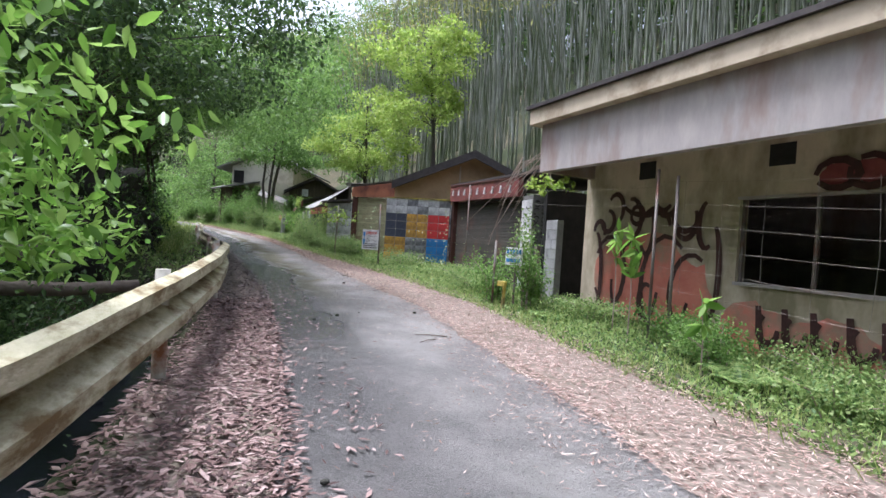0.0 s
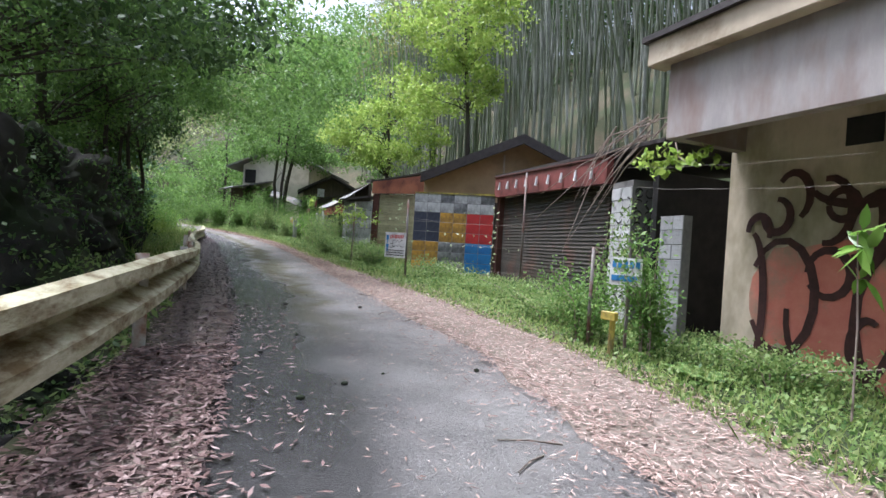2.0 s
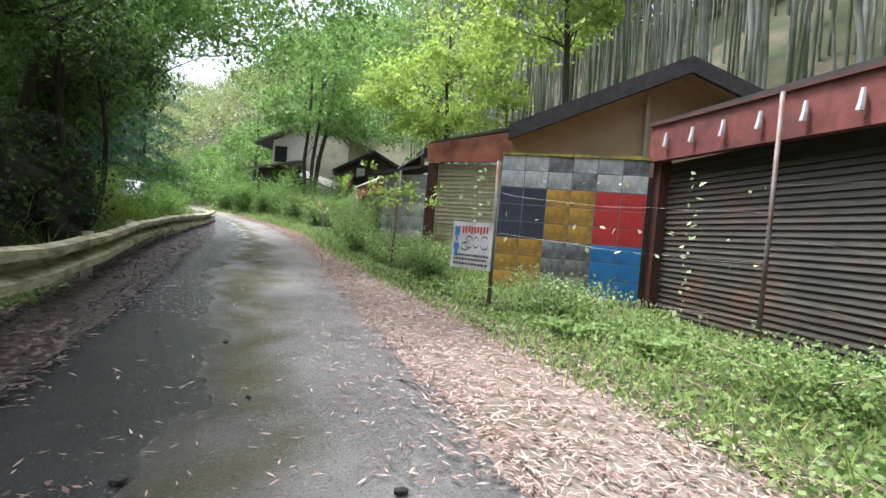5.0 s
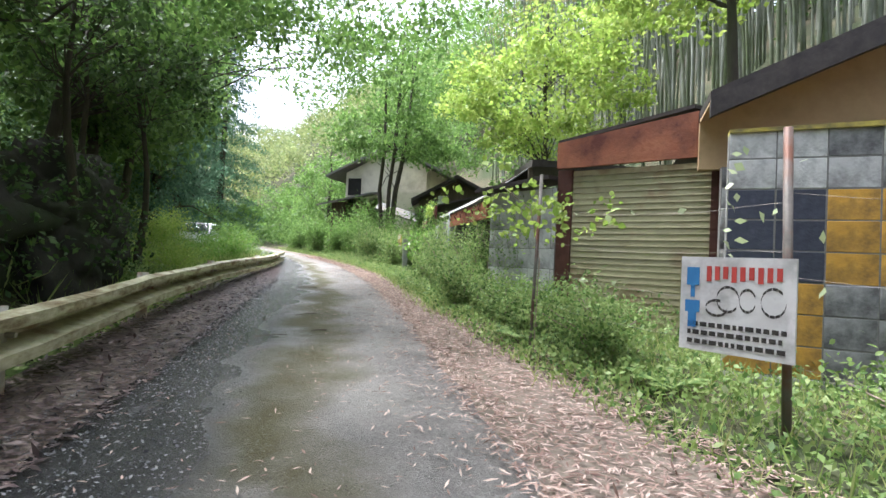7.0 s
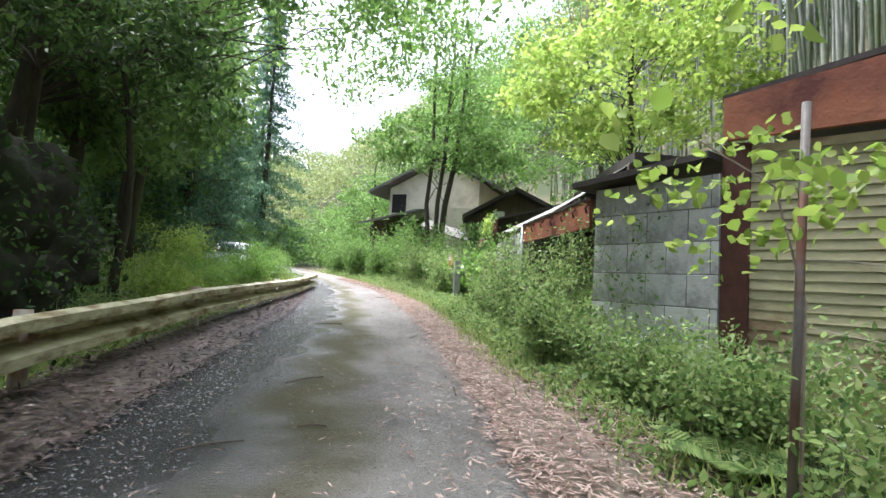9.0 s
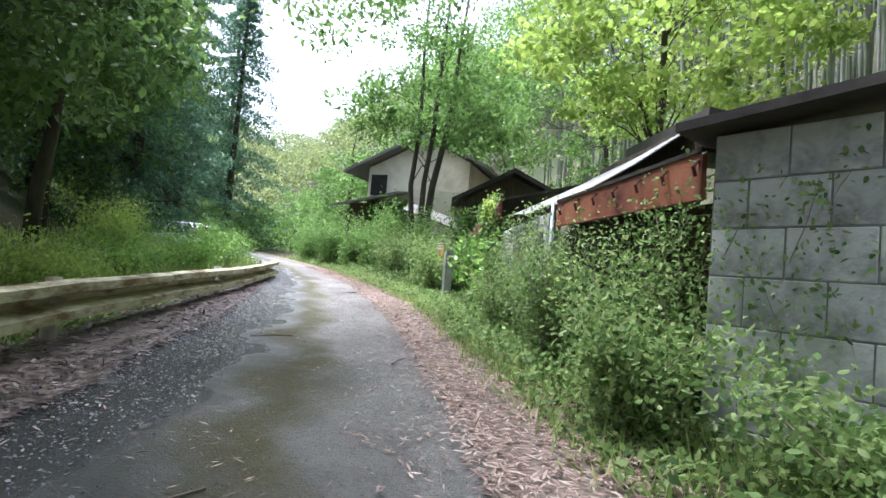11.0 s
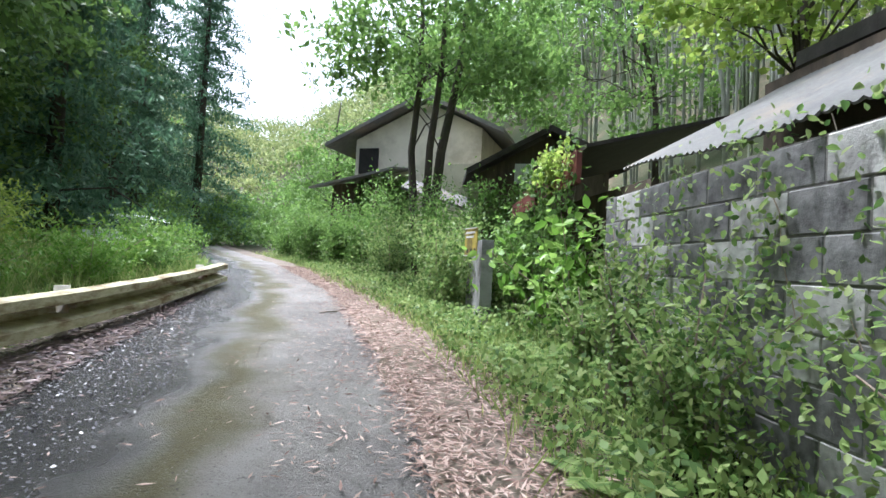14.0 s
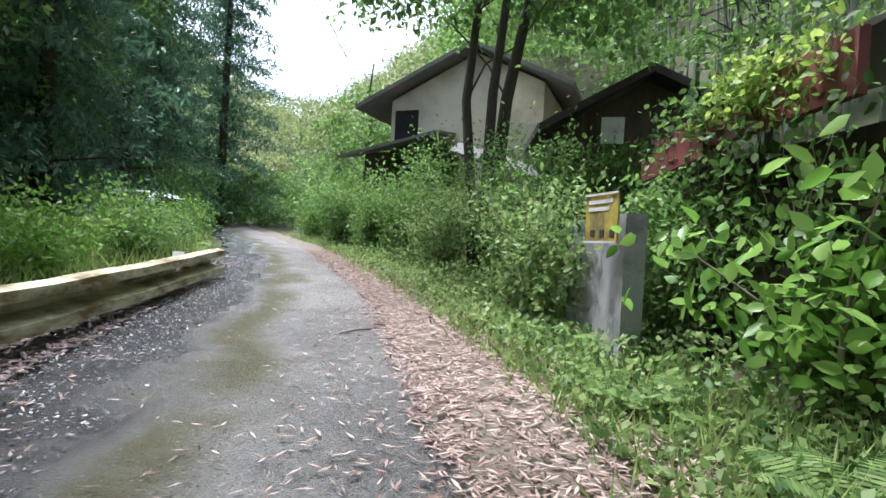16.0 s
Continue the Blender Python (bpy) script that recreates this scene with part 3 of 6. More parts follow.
for i, (cy, cz, ry, rz) in enumerate([(9.8, 1.35, 0.36, 0.62), (9.2, 1.15, 0.5, 0.7), (8.55, 1.2, 0.46, 0.8), (8.05, 1.1, 0.36, 0.6), (9.0, 1.75, 0.75, 0.34), (7.0, 0.75, 0.5, 0.38), (6.1, 0.7, 0.6, 0.36)]):
    cpart("graffiti_fill", patch(cy, cz, ry, rz, i, 0.004 + 0.0012 * i), M["pink"], "faded red spray paint")
for i, (cy, cz, ry, rz) in enumerate([(6.1, 2.85, 0.22, 0.16), (5.75, 2.86, 0.2, 0.17), (5.3, 2.85, 0.25, 0.15)]):
    cpart("graffiti_fill", patch(cy, cz, ry, rz, 30 + i, 0.004 + 0.0012 * i), M["maroon"], "dark red spray paint")
strokes = [arc(9.8, 1.35, 0.38, 0.66, 30, 330), arc(9.2, 1.15, 0.52, 0.74, -175, 5), arc(9.3, 1.65, 0.22, 0.26, 0, 330), arc(8.55, 1.2, 0.48, 0.84, -165, 130), arc(8.05, 1.1, 0.38, 0.65, -150, 120),
           arc(9.9, 2.3, 0.16, 0.2, 90, 360), arc(9.2, 2.4, 0.14, 0.16, 0, 360), arc(8.8, 2.2, 0.3, 0.3, 20, 180), arc(8.2, 2.3, 0.2, 0.3, 150, 330), arc(7.7, 1.5, 0.12, 0.7, 100, 260),
           arc(10.2, 1.2, 0.2, 0.9, 100, 250), arc(8.9, 0.9, 0.15, 0.3, -90, 120), arc(9.0, 2.6, 0.5, 0.2, 190, 350)]
for k in range(7):
    gy, gz = 10.1 - 0.38 * k, 2.1 + 0.6 * ((k * 37) % 10) / 10
    strokes += [arc(gy, gz, 0.14 + 0.05 * (k % 3), 0.2 + 0.08 * (k % 4), 40 * k, 40 * k + 200, 10)]
for y0 in (6.95, 6.6, 6.25, 5.85, 5.5):
    strokes += [[(y0, 1.1), (y0 - 0.03, 0.8), (y0 - 0.1, 0.5)], arc(y0 - 0.15, 0.8, 0.13, 0.2, 180, 420, 10)]
strokes += [arc(6.1, 2.85, 0.24, 0.18, 0, 330, 10), arc(5.75, 2.86, 0.22, 0.19, 60, 380, 10), arc(5.3, 2.85, 0.27, 0.17, 0, 300, 10)]
for i, s in enumerate(strokes):
    cpart("graffiti_stroke", ribbon(s, 0.1, 0.014 + 0.0006 * i), M["brownink"], "dark brown spray paint line")

# ---------------- block helper ----------------
def block_wall(root, a, b, z0, z1, bw, bh, thick, pick, name="block", bond=0.5):
    """Courses of blocks standing proud of a mortar core."""
    A, B = Vector((a[0], a[1])), Vector((b[0], b[1]))
    d = (B - A).normalized()
    r = Vector((d.y, -d.x))
    L = (B - A).length
    part("mortar", slab(a, b, z0, z1, thick - 0.02, off=0.012), M["mortar"], root)
    shared = {}
    rows = int(round((z1 - z0) / bh))
    for i in range(rows):
        s = -(bw * bond if i % 2 else 0)
        while s < L - 0.02:
            s0, s1 = max(s, 0), min(s + bw, L)
            if s1 - s0 > 0.05:
                m = pick((s0 + s1) / 2, i)
                w = round(s1 - s0 - 0.008, 3)
                if (w, m.name) not in shared:
                    bm = hexa(bmesh.new(), [(0, 0, 0), (w, 0, 0), (w, -thick, 0), (0, -thick, 0), (0, 0, bh - 0.008), (w, 0, bh - 0.008), (w, -thick, bh - 0.008), (0, -thick, bh - 0.008)])
                    bmesh.ops.recalc_face_normals(bm, faces=bm.faces[:])
                    bmesh.ops.bevel(bm, geom=bm.edges[:], offset=0.006, segments=1, affect="EDGES")
                    me = bpy.data.meshes.new(name)
                    bm.to_mesh(me)
                    bm.free()
                    me.materials.append(m)
                    shared[w, m.name] = me
                o = new(name, shared[w, m.name])
                p = A + d * (s0 + 0.004) - r * random.uniform(0, 0.006)
                o.matrix_world = Matrix.Translation((p.x, p.y, z0 + i * bh + 0.004)) @ Matrix.Rotation(math.atan2(d.y, d.x), 4, "Z")
                o.parent = root
            s += bw


# ---------------- shed with the rolling shutter ----------------
shed = thing("shutter_shed", "roadside shed with a brown rolling shutter under a faded red fascia", "shed")
S0, S1 = (4.84, 12.58), (5.76, 17.9)
dS = (Vector(S1) - Vector(S0)).normalized()


def along(f):
    p = Vector(S0) + (Vector(S1) - Vector(S0)) * f
    return (p.x, p.y)


for i in range(34):
    z = 0.55 + i * 0.074
    bm = slab(along(0.04), along(0.97), z, z + 0.07, 0.04, off=0.12)
    for v in bm.verts:
        if v.co.z > z + 0.03:
            v.co += Vector((dS.y, -dS.x, 0)) * 0.022
    part("shutter_slat", bm, M["shutter"], shed)
part("fascia", slab(S0, S1, 2.9, 3.33, 0.12, off=-0.10, z0b=3.08, z1b=3.60), M["redpaint"], shed, "faded maroon sheet-metal fascia with hooks")
part("fascia_lip", slab(S0, S1, 3.33, 3.36, 0.2, off=-0.13, z0b=3.60, z1b=3.63), M["darkrust"], shed)
for k in range(9):
    x, y = along(0.08 + k * 0.105)
    z = 3.03 + 0.27 * (0.08 + k * 0.105) + 0.05
    part("bulb_holder", tube([(x - 0.14, y, z + 0.1), (x - 0.15, y, z - 0.02), (x - 0.15, y + 0.01, z - 0.09)], 0.02, 0.035, 6), M["sign"], shed)
part("jamb", slab(along(0.965), along(1.0), 0.5, 3.1, 0.16, off=-0.01), M["darkrust"], shed)
part("back_wall", slab((9.5, 11.4), (9.5, 19.0), 0.3, 3.4, 0.15), M["darkwood"], shed)
# near-black panel paints the shade of the gap beside the pillar
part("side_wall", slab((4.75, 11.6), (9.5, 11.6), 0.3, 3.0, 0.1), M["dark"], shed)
part("roof", hexa(bmesh.new(), [(4.6, 11.3, 3.36), (9.6, 11.3, 3.6), (9.6, 18.6, 3.8), (5.7, 18.0, 3.62), (4.6, 11.3, 3.42), (9.6, 11.3, 3.66), (9.6, 18.6, 3.86), (5.7, 18.0, 3.68)]), M["roofdark"], shed)

pillar = thing("block_pillar", "grey concrete block pillar covered in black graffiti letters", "pillar")
block_wall(pillar, (4.72, 11.98), (4.84, 12.55), 0.4, 2.9, 0.57, 0.2, 0.4, lambda s, i: M["block"])
rg = random.Random(4)
for i in range(8):
    z = 1.0 + i * 0.22
    bm = bmesh.new()
    for j in range(2):
        y0 = 12.08 + 0.2 * j
        pts = [(y0 + 0.09 * math.cos(a), z + 0.09 * math.sin(a)) for a in np.linspace(rg.uniform(0, 3), rg.uniform(4, 7), 9)]
        for p, q in zip(pts, pts[1:]):
            xa, xb = 4.72 + (p[0] - 11.98) * 0.21 - 0.012, 4.72 + (q[0] - 11.98) * 0.21 - 0.012
            f = [bm.verts.new(c) for c in ((xa, p[0], p[1] - 0.014), (xb, q[0], q[1] - 0.014), (xb, q[0], q[1] + 0.014), (xa, p[0], p[1] + 0.014))]
            bm.faces.new(f)
    part("graffiti", bm, M["ink"], pillar)

for i in range(11):
    z = 0.95 + i * 0.175
    bm = bmesh.new()
    for j in range(2):
        c0, a0, a1 = 0.11 + 0.19 * j, rg.uniform(0, 3), rg.uniform(4.2, 7.5)
        pts = [(c0 + 0.07 * math.cos(a), z + 0.07 * math.sin(a)) for a in np.linspace(a0, a1, 10)] + [(c0 + rg.uniform(-0.07, 0.07), z + rg.uniform(-0.09, 0.09))]
        for p, q in zip(pts, pts[1:]):
            bm.faces.new([bm.verts.new((4.72 + 0.98 * u, 11.965 - 0.206 * u, w)) for u, w in ((p[0], p[1] - 0.013), (q[0], q[1] - 0.013), (q[0], q[1] + 0.013), (p[0], p[1] + 0.013))])
    part("graffiti", bm, M["ink"], pillar)

plank = thing("leaning_plank", "grey weathered plank leaning in the dark gap beside the pillar", "plank")
part("board", hexa(bmesh.new(), [(4.5, 11.3, 0.45), (4.6, 11.3, 0.45), (4.62, 11.42, 0.45), (4.52, 11.42, 0.45), (4.75, 11.75, 1.75), (4.85, 11.75, 1.75), (4.87, 11.87, 1.75), (4.77, 11.87, 1.75)]), M["log"], plank)
stub = thing("wall_stub", "short pale block wall end between the buildings", "wall")
block_wall(stub, (4.55, 10.85), (4.62, 11.3), 0.3, 2.3, 0.4, 0.2, 0.15, lambda s, i: M["grey"])

# ---------------- painted block wall and the gabled house behind it ----------------
painted = thing("painted_block_wall", "concrete block wall painted in yellow, red, blue and grey squares", "wall")
P0, P1 = (3.93, 19.23), (5.74, 18.0)


def pick_paint(s, i):
    # courses from the base; squares three courses high, counted from the end by the sign
    col = 0 if s < 0.73 else 1 if s < 1.46 else 2
    if i < 3 or i > 8:
        return M["block"] if (i + int(s * 3)) % 4 else M["grey"]
    lower = i < 6
    if s < 0.05:
        return M["block"]
    return (M["yellow"], M["grey"], M["blue"])[col] if lower else (M["navy"], M["yellow"], M["red"])[col]


block_wall(painted, P0, P1, 0.2, 3.1, 0.365, 0.2665, 0.15, pick_paint, bond=0.0)
part("coping", slab(P0, P1, 3.1, 3.13, 0.2, off=-0.02, z0b=3.1, z1b=3.16), M["yellowpost"], painted, "thin mossy yellow top edge")

gab = thing("gabled_house", "low house with a dark metal gable roof and beige boarded gable", "house")
E0, PK, E1 = Vector((4.3, 19.95, 3.72)), Vector((6.85, 18.5, 4.98)), Vector((8.3, 17.7, 4.2))
back = Vector((0.5, 0.87, 0)) * 6
wallback = Vector((0.5, 0.87, 0)) * 0.75


def sheet(a, b, c, d, t):
    u = Vector((0, 0, t))
    return hexa(bmesh.new(), [a, b, c, d, a + u, b + u, c + u, d + u])


part("roof", sheet(E0, PK, PK + back, E0 + back, 0.09), M["roofdark"], gab)
part("roof", sheet(PK, E1, E1 + back, PK + back, 0.09), M["roofdark"], gab)
front = Vector((-0.5, -0.87, 0)) * 0.05
for a, b in ((E0, PK), (PK, E1)):
    dn = Vector((0, 0, -0.20))
    part("bargeboard", hexa(bmesh.new(), [a + front + dn, b + front + dn, b - front + dn, a - front + dn, a + front, b + front, b - front, a - front]), M["roofdark"], gab)
    part("soffit", sheet(a + Vector((0, 0, -0.05)), b + Vector((0, 0, -0.05)), b + wallback + Vector((0, 0, -0.05)), a + wallback + Vector((0, 0, -0.05)), 0.03), M["beige"], gab)
bm = bmesh.new()
q = [E0 + wallback, PK + wallback, E1 + wallback]
q[0].z -= 0.05
q[1].z -= 0.05
q[2].z -= 0.05
lowl, lowr = Vector((q[0].x, q[0].y, 3.1)), Vector((q[2].x, q[2].y, 3.1))
t = Vector((0.5, 0.87, 0)) * 0.12
f0 = [bm.verts.new(c) for c in (lowl, lowr, q[2], q[1], q[0])]
f1 = [bm.verts.new(c + t) for c in (lowl, lowr, q[2], q[1], q[0])]
bm.faces.new(f0)
bm.faces.new(f1[::-1])
for i in range(5):
    bm.faces.new((f0[i], f1[i], f1[(i + 1) % 5], f0[(i + 1) % 5]))
part("gable_wall", bm, M["beige"], gab)
block_wall(gab, (lowl.x + 0.2, lowl.y - 0.114), (lowl.x + 1.9, lowl.y - 1.08), 0.7, 3.1, 0.4, 0.24, 0.14, lambda s, i: M["block"] if (i * 5 + int(s * 4)) % 3 else M["grey"])
part("lower_wall", slab((lowl.x + 1.9, lowl.y - 1.08), (lowr.x, lowr.y), 0.7, 3.1, 0.12), M["darkwood"], gab)
dg = (Vector((PK.x, PK.y)) - Vector((E0.x, E0.y))).normalized()
pd = Vector((PK.x, PK.y)) + Vector((0.5, 0.87)) * 0.66 - dg * 0.55
part("divider_board", slab((pd.x, pd.y), (pd.x + dg.x * 0.06, pd.y + dg.y * 0.06), 3.3, 4.55, 0.05), M["soffit"], gab)

# ---------------- second shed ----------------
shed2 = thing("rusty_shed", "small shed with olive shutter and rusty orange fascia", "shed")
A2, B2 = (5.0, 20.69), (3.74, 22.07)
for i in range(27):
    z = 1.0 + i * 0.083
    bm = slab(B2, A2, z, z + 0.078, 0.04, off=0.03)
    for v in bm.verts:
        if v.co.z > z + 0.04:
            v.co += Vector((0.015, 0.013, 0))
    part("shutter_slat", bm, M["shutter2"], shed2)
part("fascia", slab((3.6, 22.15), (4.85, 20.8), 3.25, 3.62, 0.06, off=0.14, z0b=3.27, z1b=3.84), M["rust"], shed2, "orange rusty sheet fascia")
part("jamb", slab((3.62, 22.21), (3.76, 22.05), 0.95, 3.25, 0.12), M["darkrust"], shed2, "dark red rusted steel post")
part("jamb", slab((4.96, 20.70), (5.08, 20.57), 0.95, 3.25, 0.12), M["darkrust"], shed2)
part("roof", hexa(bmesh.new(), [(3.5, 22.1, 3.63), (4.75, 20.8, 3.92), (8, 23, 4.5), (6.8, 25, 4.2), (3.5, 22.1, 3.68), (4.75, 20.8, 3.97), (8, 23, 4.55), (6.8, 25, 4.25)]), M["roofdark"], shed2)

bwall = thing("block_wall", "tall grey concrete block wall with black stains", "wall")
block_wall(bwall, (2.98, 23.36), (3.64, 22.2), 0.9, 3.0, 0.42, 0.3, 0.15, lambda s, i: M["block"])
part("roof_edge", slab((2.90, 23.5), (3.64, 22.2), 3.0, 3.06, 0.5, off=-0.14, z0b=3.1, z1b=3.16), M["roofdark"], bwall)

# ---------------- low row of huts beyond ----------------
row = thing("tin_roof_hut", "hut with rusty red fascia and a sagging corrugated tin roof", "hut")
part("fascia", slab((2.70, 25.36), (2.95, 23.4), 2.56, 2.80, 0.04, off=0.08, z0b=2.60, z1b=2.92), M["rust"], row, "rusty red fascia board with hooks")
part("fascia_cap", slab((2.70, 25.36), (2.95, 23.4), 2.80, 2.83, 0.25, off=-0.12, z0b=2.92, z1b=2.95), M["roofdark"], row)
for k in range(7):
    f = k / 6.5 + 0.04
    part("hook", tube([(2.585 + 0.25 * f, 25.3 - 1.96 * f, 2.77 + 0.1 * f), (2.545 + 0.25 * f, 25.3 - 1.96 * f, 2.72 + 0.1 * f), (2.565 + 0.25 * f, 25.3 - 1.96 * f, 2.66 + 0.1 * f)], 0.014, n=5), M["darkrust"], row)
for i in range(20):
    z = 1.1 + i * 0.075
    bm = slab((2.76, 25.4), (3.0, 23.45), z, z + 0.07, 0.03, off=0.03)
    for v in bm.verts:
        if v.co.z > z + 0.035:
            v.co.x += 0.02
    part("wall_slat", bm, M["shutter"], row)
bm = bmesh.new()
nv, cols = 120, []
for i in range(nv + 1):
    f = i / nv
    c = 0.010 * math.cos(i * math.pi / 1.5)
    e = Vector((2.66 + 0.22 * f, 25.45 + 2.75 * f, 2.80 + 0.17 * f + 0.02 * math.sin(f * 9) + c))
    r = Vector((4.5 + 0.75 * f, 25.9 + 2.7 * f, 4.05 + 0.3 * f + c))
    cols.append([bm.verts.new(e), bm.verts.new(e.lerp(r, 0.5) + Vector((0, 0, -0.04))), bm.verts.new(r)])
for a, b in zip(cols, cols[1:]):
    for k in range(2):
        bm.faces.new((a[k], b[k], b[k + 1], a[k + 1]))
ob = part("tin_roof", bm, M["galv"], row, "pale corrugated tin sheets")
sol = ob.modifiers.new("thick", "SOLIDIFY")
sol.thickness = 0.012
part("ridge_band", hexa(bmesh.new(), [(4.4, 25.6, 4.0), (8, 27, 4.4), (8, 30.5, 4.8), (5.1, 28.9, 4.35), (4.4, 25.6, 4.15), (8, 27, 4.5), (8, 30.5, 4.9), (5.1, 28.9, 4.5)]), M["roofdark"], row)
part("back_wall", slab((4.6, 28.6), (4.5, 25.8), 1.0, 4.0, 0.1), M["darkwood"], row)
bw2 = thing("low_block_wall", "dirty grey block wall half hidden by creepers", "wall")
block_wall(bw2, (2.95, 28.3), (2.78, 25.7), 1.1, 2.75, 0.4, 0.206, 0.15, lambda s, i: M["block"] if (i * 7 + int(s * 5)) % 3 == 0 else M["grey"])
pole = thing("steel_pole", "leaning galvanised steel pole beside the tin roof", "pole")
part("pole_tube", tube([(2.62, 25.6, 1.0), (2.66, 25.68, 2.85)], 0.024, n=10), M["steel"], pole, smooth=True)

lean = thing("collapsed_lean_to", "collapsed lean-to with a red rusted roof edge", "shed")
part("fascia", slab((3.15, 31.6), (3.0, 29.3), 3.02, 3.25, 0.06, z0b=3.05, z1b=3.40), M["redpaint"], lean)
part("roof", hexa(bmesh.new(), [(3.0, 29.2, 3.40), (6, 29.6, 4.3), (6, 32, 4.2), (3.1, 31.7, 3.25), (3.0, 29.2, 3.44), (6, 29.6, 4.34), (6, 32, 4.24), (3.1, 31.7, 3.29)]), M["roofdark"], lean)
part("wall", slab((3.55, 31.6), (3.45, 28.6), 1.2, 3.02, 0.08), M["darkwood"], lean)
rl = random.Random(12)
for i in range(14):
    z = 1.25 + i * 0.105
    part("board", slab((3.32 + rl.uniform(0, 0.08), 31.55), (3.24 + rl.uniform(0, 0.1), 28.7 + rl.uniform(0, 0.5)), z, z + 0.085, 0.018, z0b=z + rl.uniform(-0.05, 0.05), z1b=z + 0.085 + rl.uniform(-0.05, 0.05)), M["darkwood"], lean)
part("hanging_sheet", slab((2.95, 31.5), (2.98, 30.6), 2.85, 3.05, 0.03, z0b=2.95, z1b=3.15), M["redpaint"], lean)

for a, b, z1 in (((2.25, 31.6), (2.12, 30.15), 2.45),):
    ow = thing("old_concrete_wall", "pale stained concrete wall stub behind the yellow sign", "wall")
    part("wall", slab(a, b, 1.2, z1, 0.14, off=-0.2), M["grey"], ow)
ysign = thing("yellow_sign", "small yellow notice with a white border on an old wall", "sign")
part("plate", slab((2.06, 30.52), (2.12, 30.12), 2.25, 2.59, 0.012), M["yellowpost"], ysign)
for z0, z1 in ((2.25, 2.262), (2.578, 2.59)):
    part("border", slab((2.055, 30.53), (2.115, 30.11), z0, z1, 0.004, off=0.012), M["sign"], ysign)
for k, (z, w) in enumerate(((2.52, 0.3), (2.47, 0.26))):
    part("text_bar", slab((2.066, 30.48), (2.066 + 0.15 * w, 30.48 - w), z, z + 0.025, 0.004, off=0.012), M["sign"], ysign)
for k in range(3):
    y = 30.44 - 0.12 * k
    part("symbol", slab((2.072 + 0.018 * k, y), (2.079 + 0.018 * k, y - 0.05), 2.29, 2.34, 0.004, off=0.012), M["ink"], ysign)

# gable hut
hut = thing("gable_hut", "small wooden hut with a dark gable roof among trees", "hut")
hp = Vector((4.75, 35.0, 5.2))
hl, hr = Vector((3.0, 35.6, 4.2)), Vector((6.3, 34.4, 4.35))
hb = Vector((0.6, 4, 0.1))
part("roof", sheet(hl, hp, hp + hb, hl + hb, 0.14), M["roofdark"], hut)
part("roof", sheet(hp, hr, hr + hb, hp + hb, 0.14), M["roofdark"], hut)
bm = bmesh.new()
hw = Vector((0.06, 0.35, 0))
pl = [Vector((3.3, 35.5, 1.6)) + hw, Vector((6.0, 34.5, 1.6)) + hw, Vector((6.0, 34.5, 4.45)) + hw, hp + hw - Vector((0, 0, 0.05)), Vector((3.3, 35.5, 4.3)) + hw]
f0 = [bm.verts.new(c) for c in pl]
f1 = [bm.verts.new(c + hw * 0.4) for c in pl]
bm.faces.new(f0)
bm.faces.new(f1[::-1])
for i in range(5):
    bm.faces.new((f0[i], f1[i], f1[(i + 1) % 5], f0[(i + 1) % 5]))
part("wall", bm, M["darkwood"], hut)
part("window", slab((4.1, 35.5), (4.45, 35.36), 4.05, 4.5, 0.05), M["sign"], hut)

# white house
house = thing("white_house", "derelict white two-storey house with a shallow gable roof", "house")
H0, H1 = Vector((0.35, 41.6)), Vector((4.2, 39.6))
dh = (H1 - H0).normalized()
bh_ = Vector((-dh.y, dh.x))


def hpnt(s, z, o=0.0):
    p = H0 + dh * s + bh_ * o
    return Vector((p.x, p.y, z))


bm = bmesh.new()
Lh = (H1 - H0).length
pl = [hpnt(0, 1.8), hpnt(Lh, 1.8), hpnt(Lh, 6.4), hpnt(2.5, 7.3), hpnt(0, 6.15)]
f0 = [bm.verts.new(c) for c in pl]
f1 = [bm.verts.new(c + Vector((bh_.x, bh_.y, 0)) * 7) for c in pl]
bm.faces.new(f0)
bm.faces.new(f1[::-1])
for i in range(5):
    bm.faces.new((f0[i], f1[i], f1[(i + 1) % 5], f0[(i + 1) % 5]))
part("wall", bm, M["white"], house)
part("roof", sheet(hpnt(-0.9, 5.85, -0.5), hpnt(2.5, 7.36, -0.5), hpnt(2.5, 7.36, 7.4), hpnt(-0.9, 5.85, 7.4), 0.12), M["galv"], house)
part("roof", sheet(hpnt(2.5, 7.36, -0.5), hpnt(Lh + 0.8, 6.1, -0.5), hpnt(Lh + 0.8, 6.1, 7.4), hpnt(2.5, 7.36, 7.4), 0.12), M["galv"], house)
wf = hpnt(0.15, 0, -0.02), hpnt(0.85, 0, -0.02)
# black panel paints the shade of the room behind
part("window", slab(wf[0], wf[1], 5.0, 5.85, 0.05, off=-0.02), M["dark"], house, "empty window, a black panel painting the shade inside")
part("lower_storey", slab(hpnt(-0.5, 0, -0.3), hpnt(2.2, 0, -0.3), 2.0, 4.6, 0.2), M["darkwood"], house)
part("lean_roof", sheet(hpnt(-0.9, 4.3, -1.3), hpnt(2.0, 4.9, -1.3), hpnt(2.0, 5.1, 0), hpnt(-0.9, 4.6, 0), 0.08), M["galv"], house)
part("lean_roof", sheet(Vector((1.6, 36.6, 3.9)), Vector((3.6, 36.0, 3.3)), Vector((3.9, 37.2, 3.7)), Vector((1.9, 37.8, 4.3)), 0.06), M["galv"], house)
part("wing", slab((2.6, 38.2), (5.2, 37.2), 1.7, 4.9, 2.5, off=-2.5), M["white"], house)

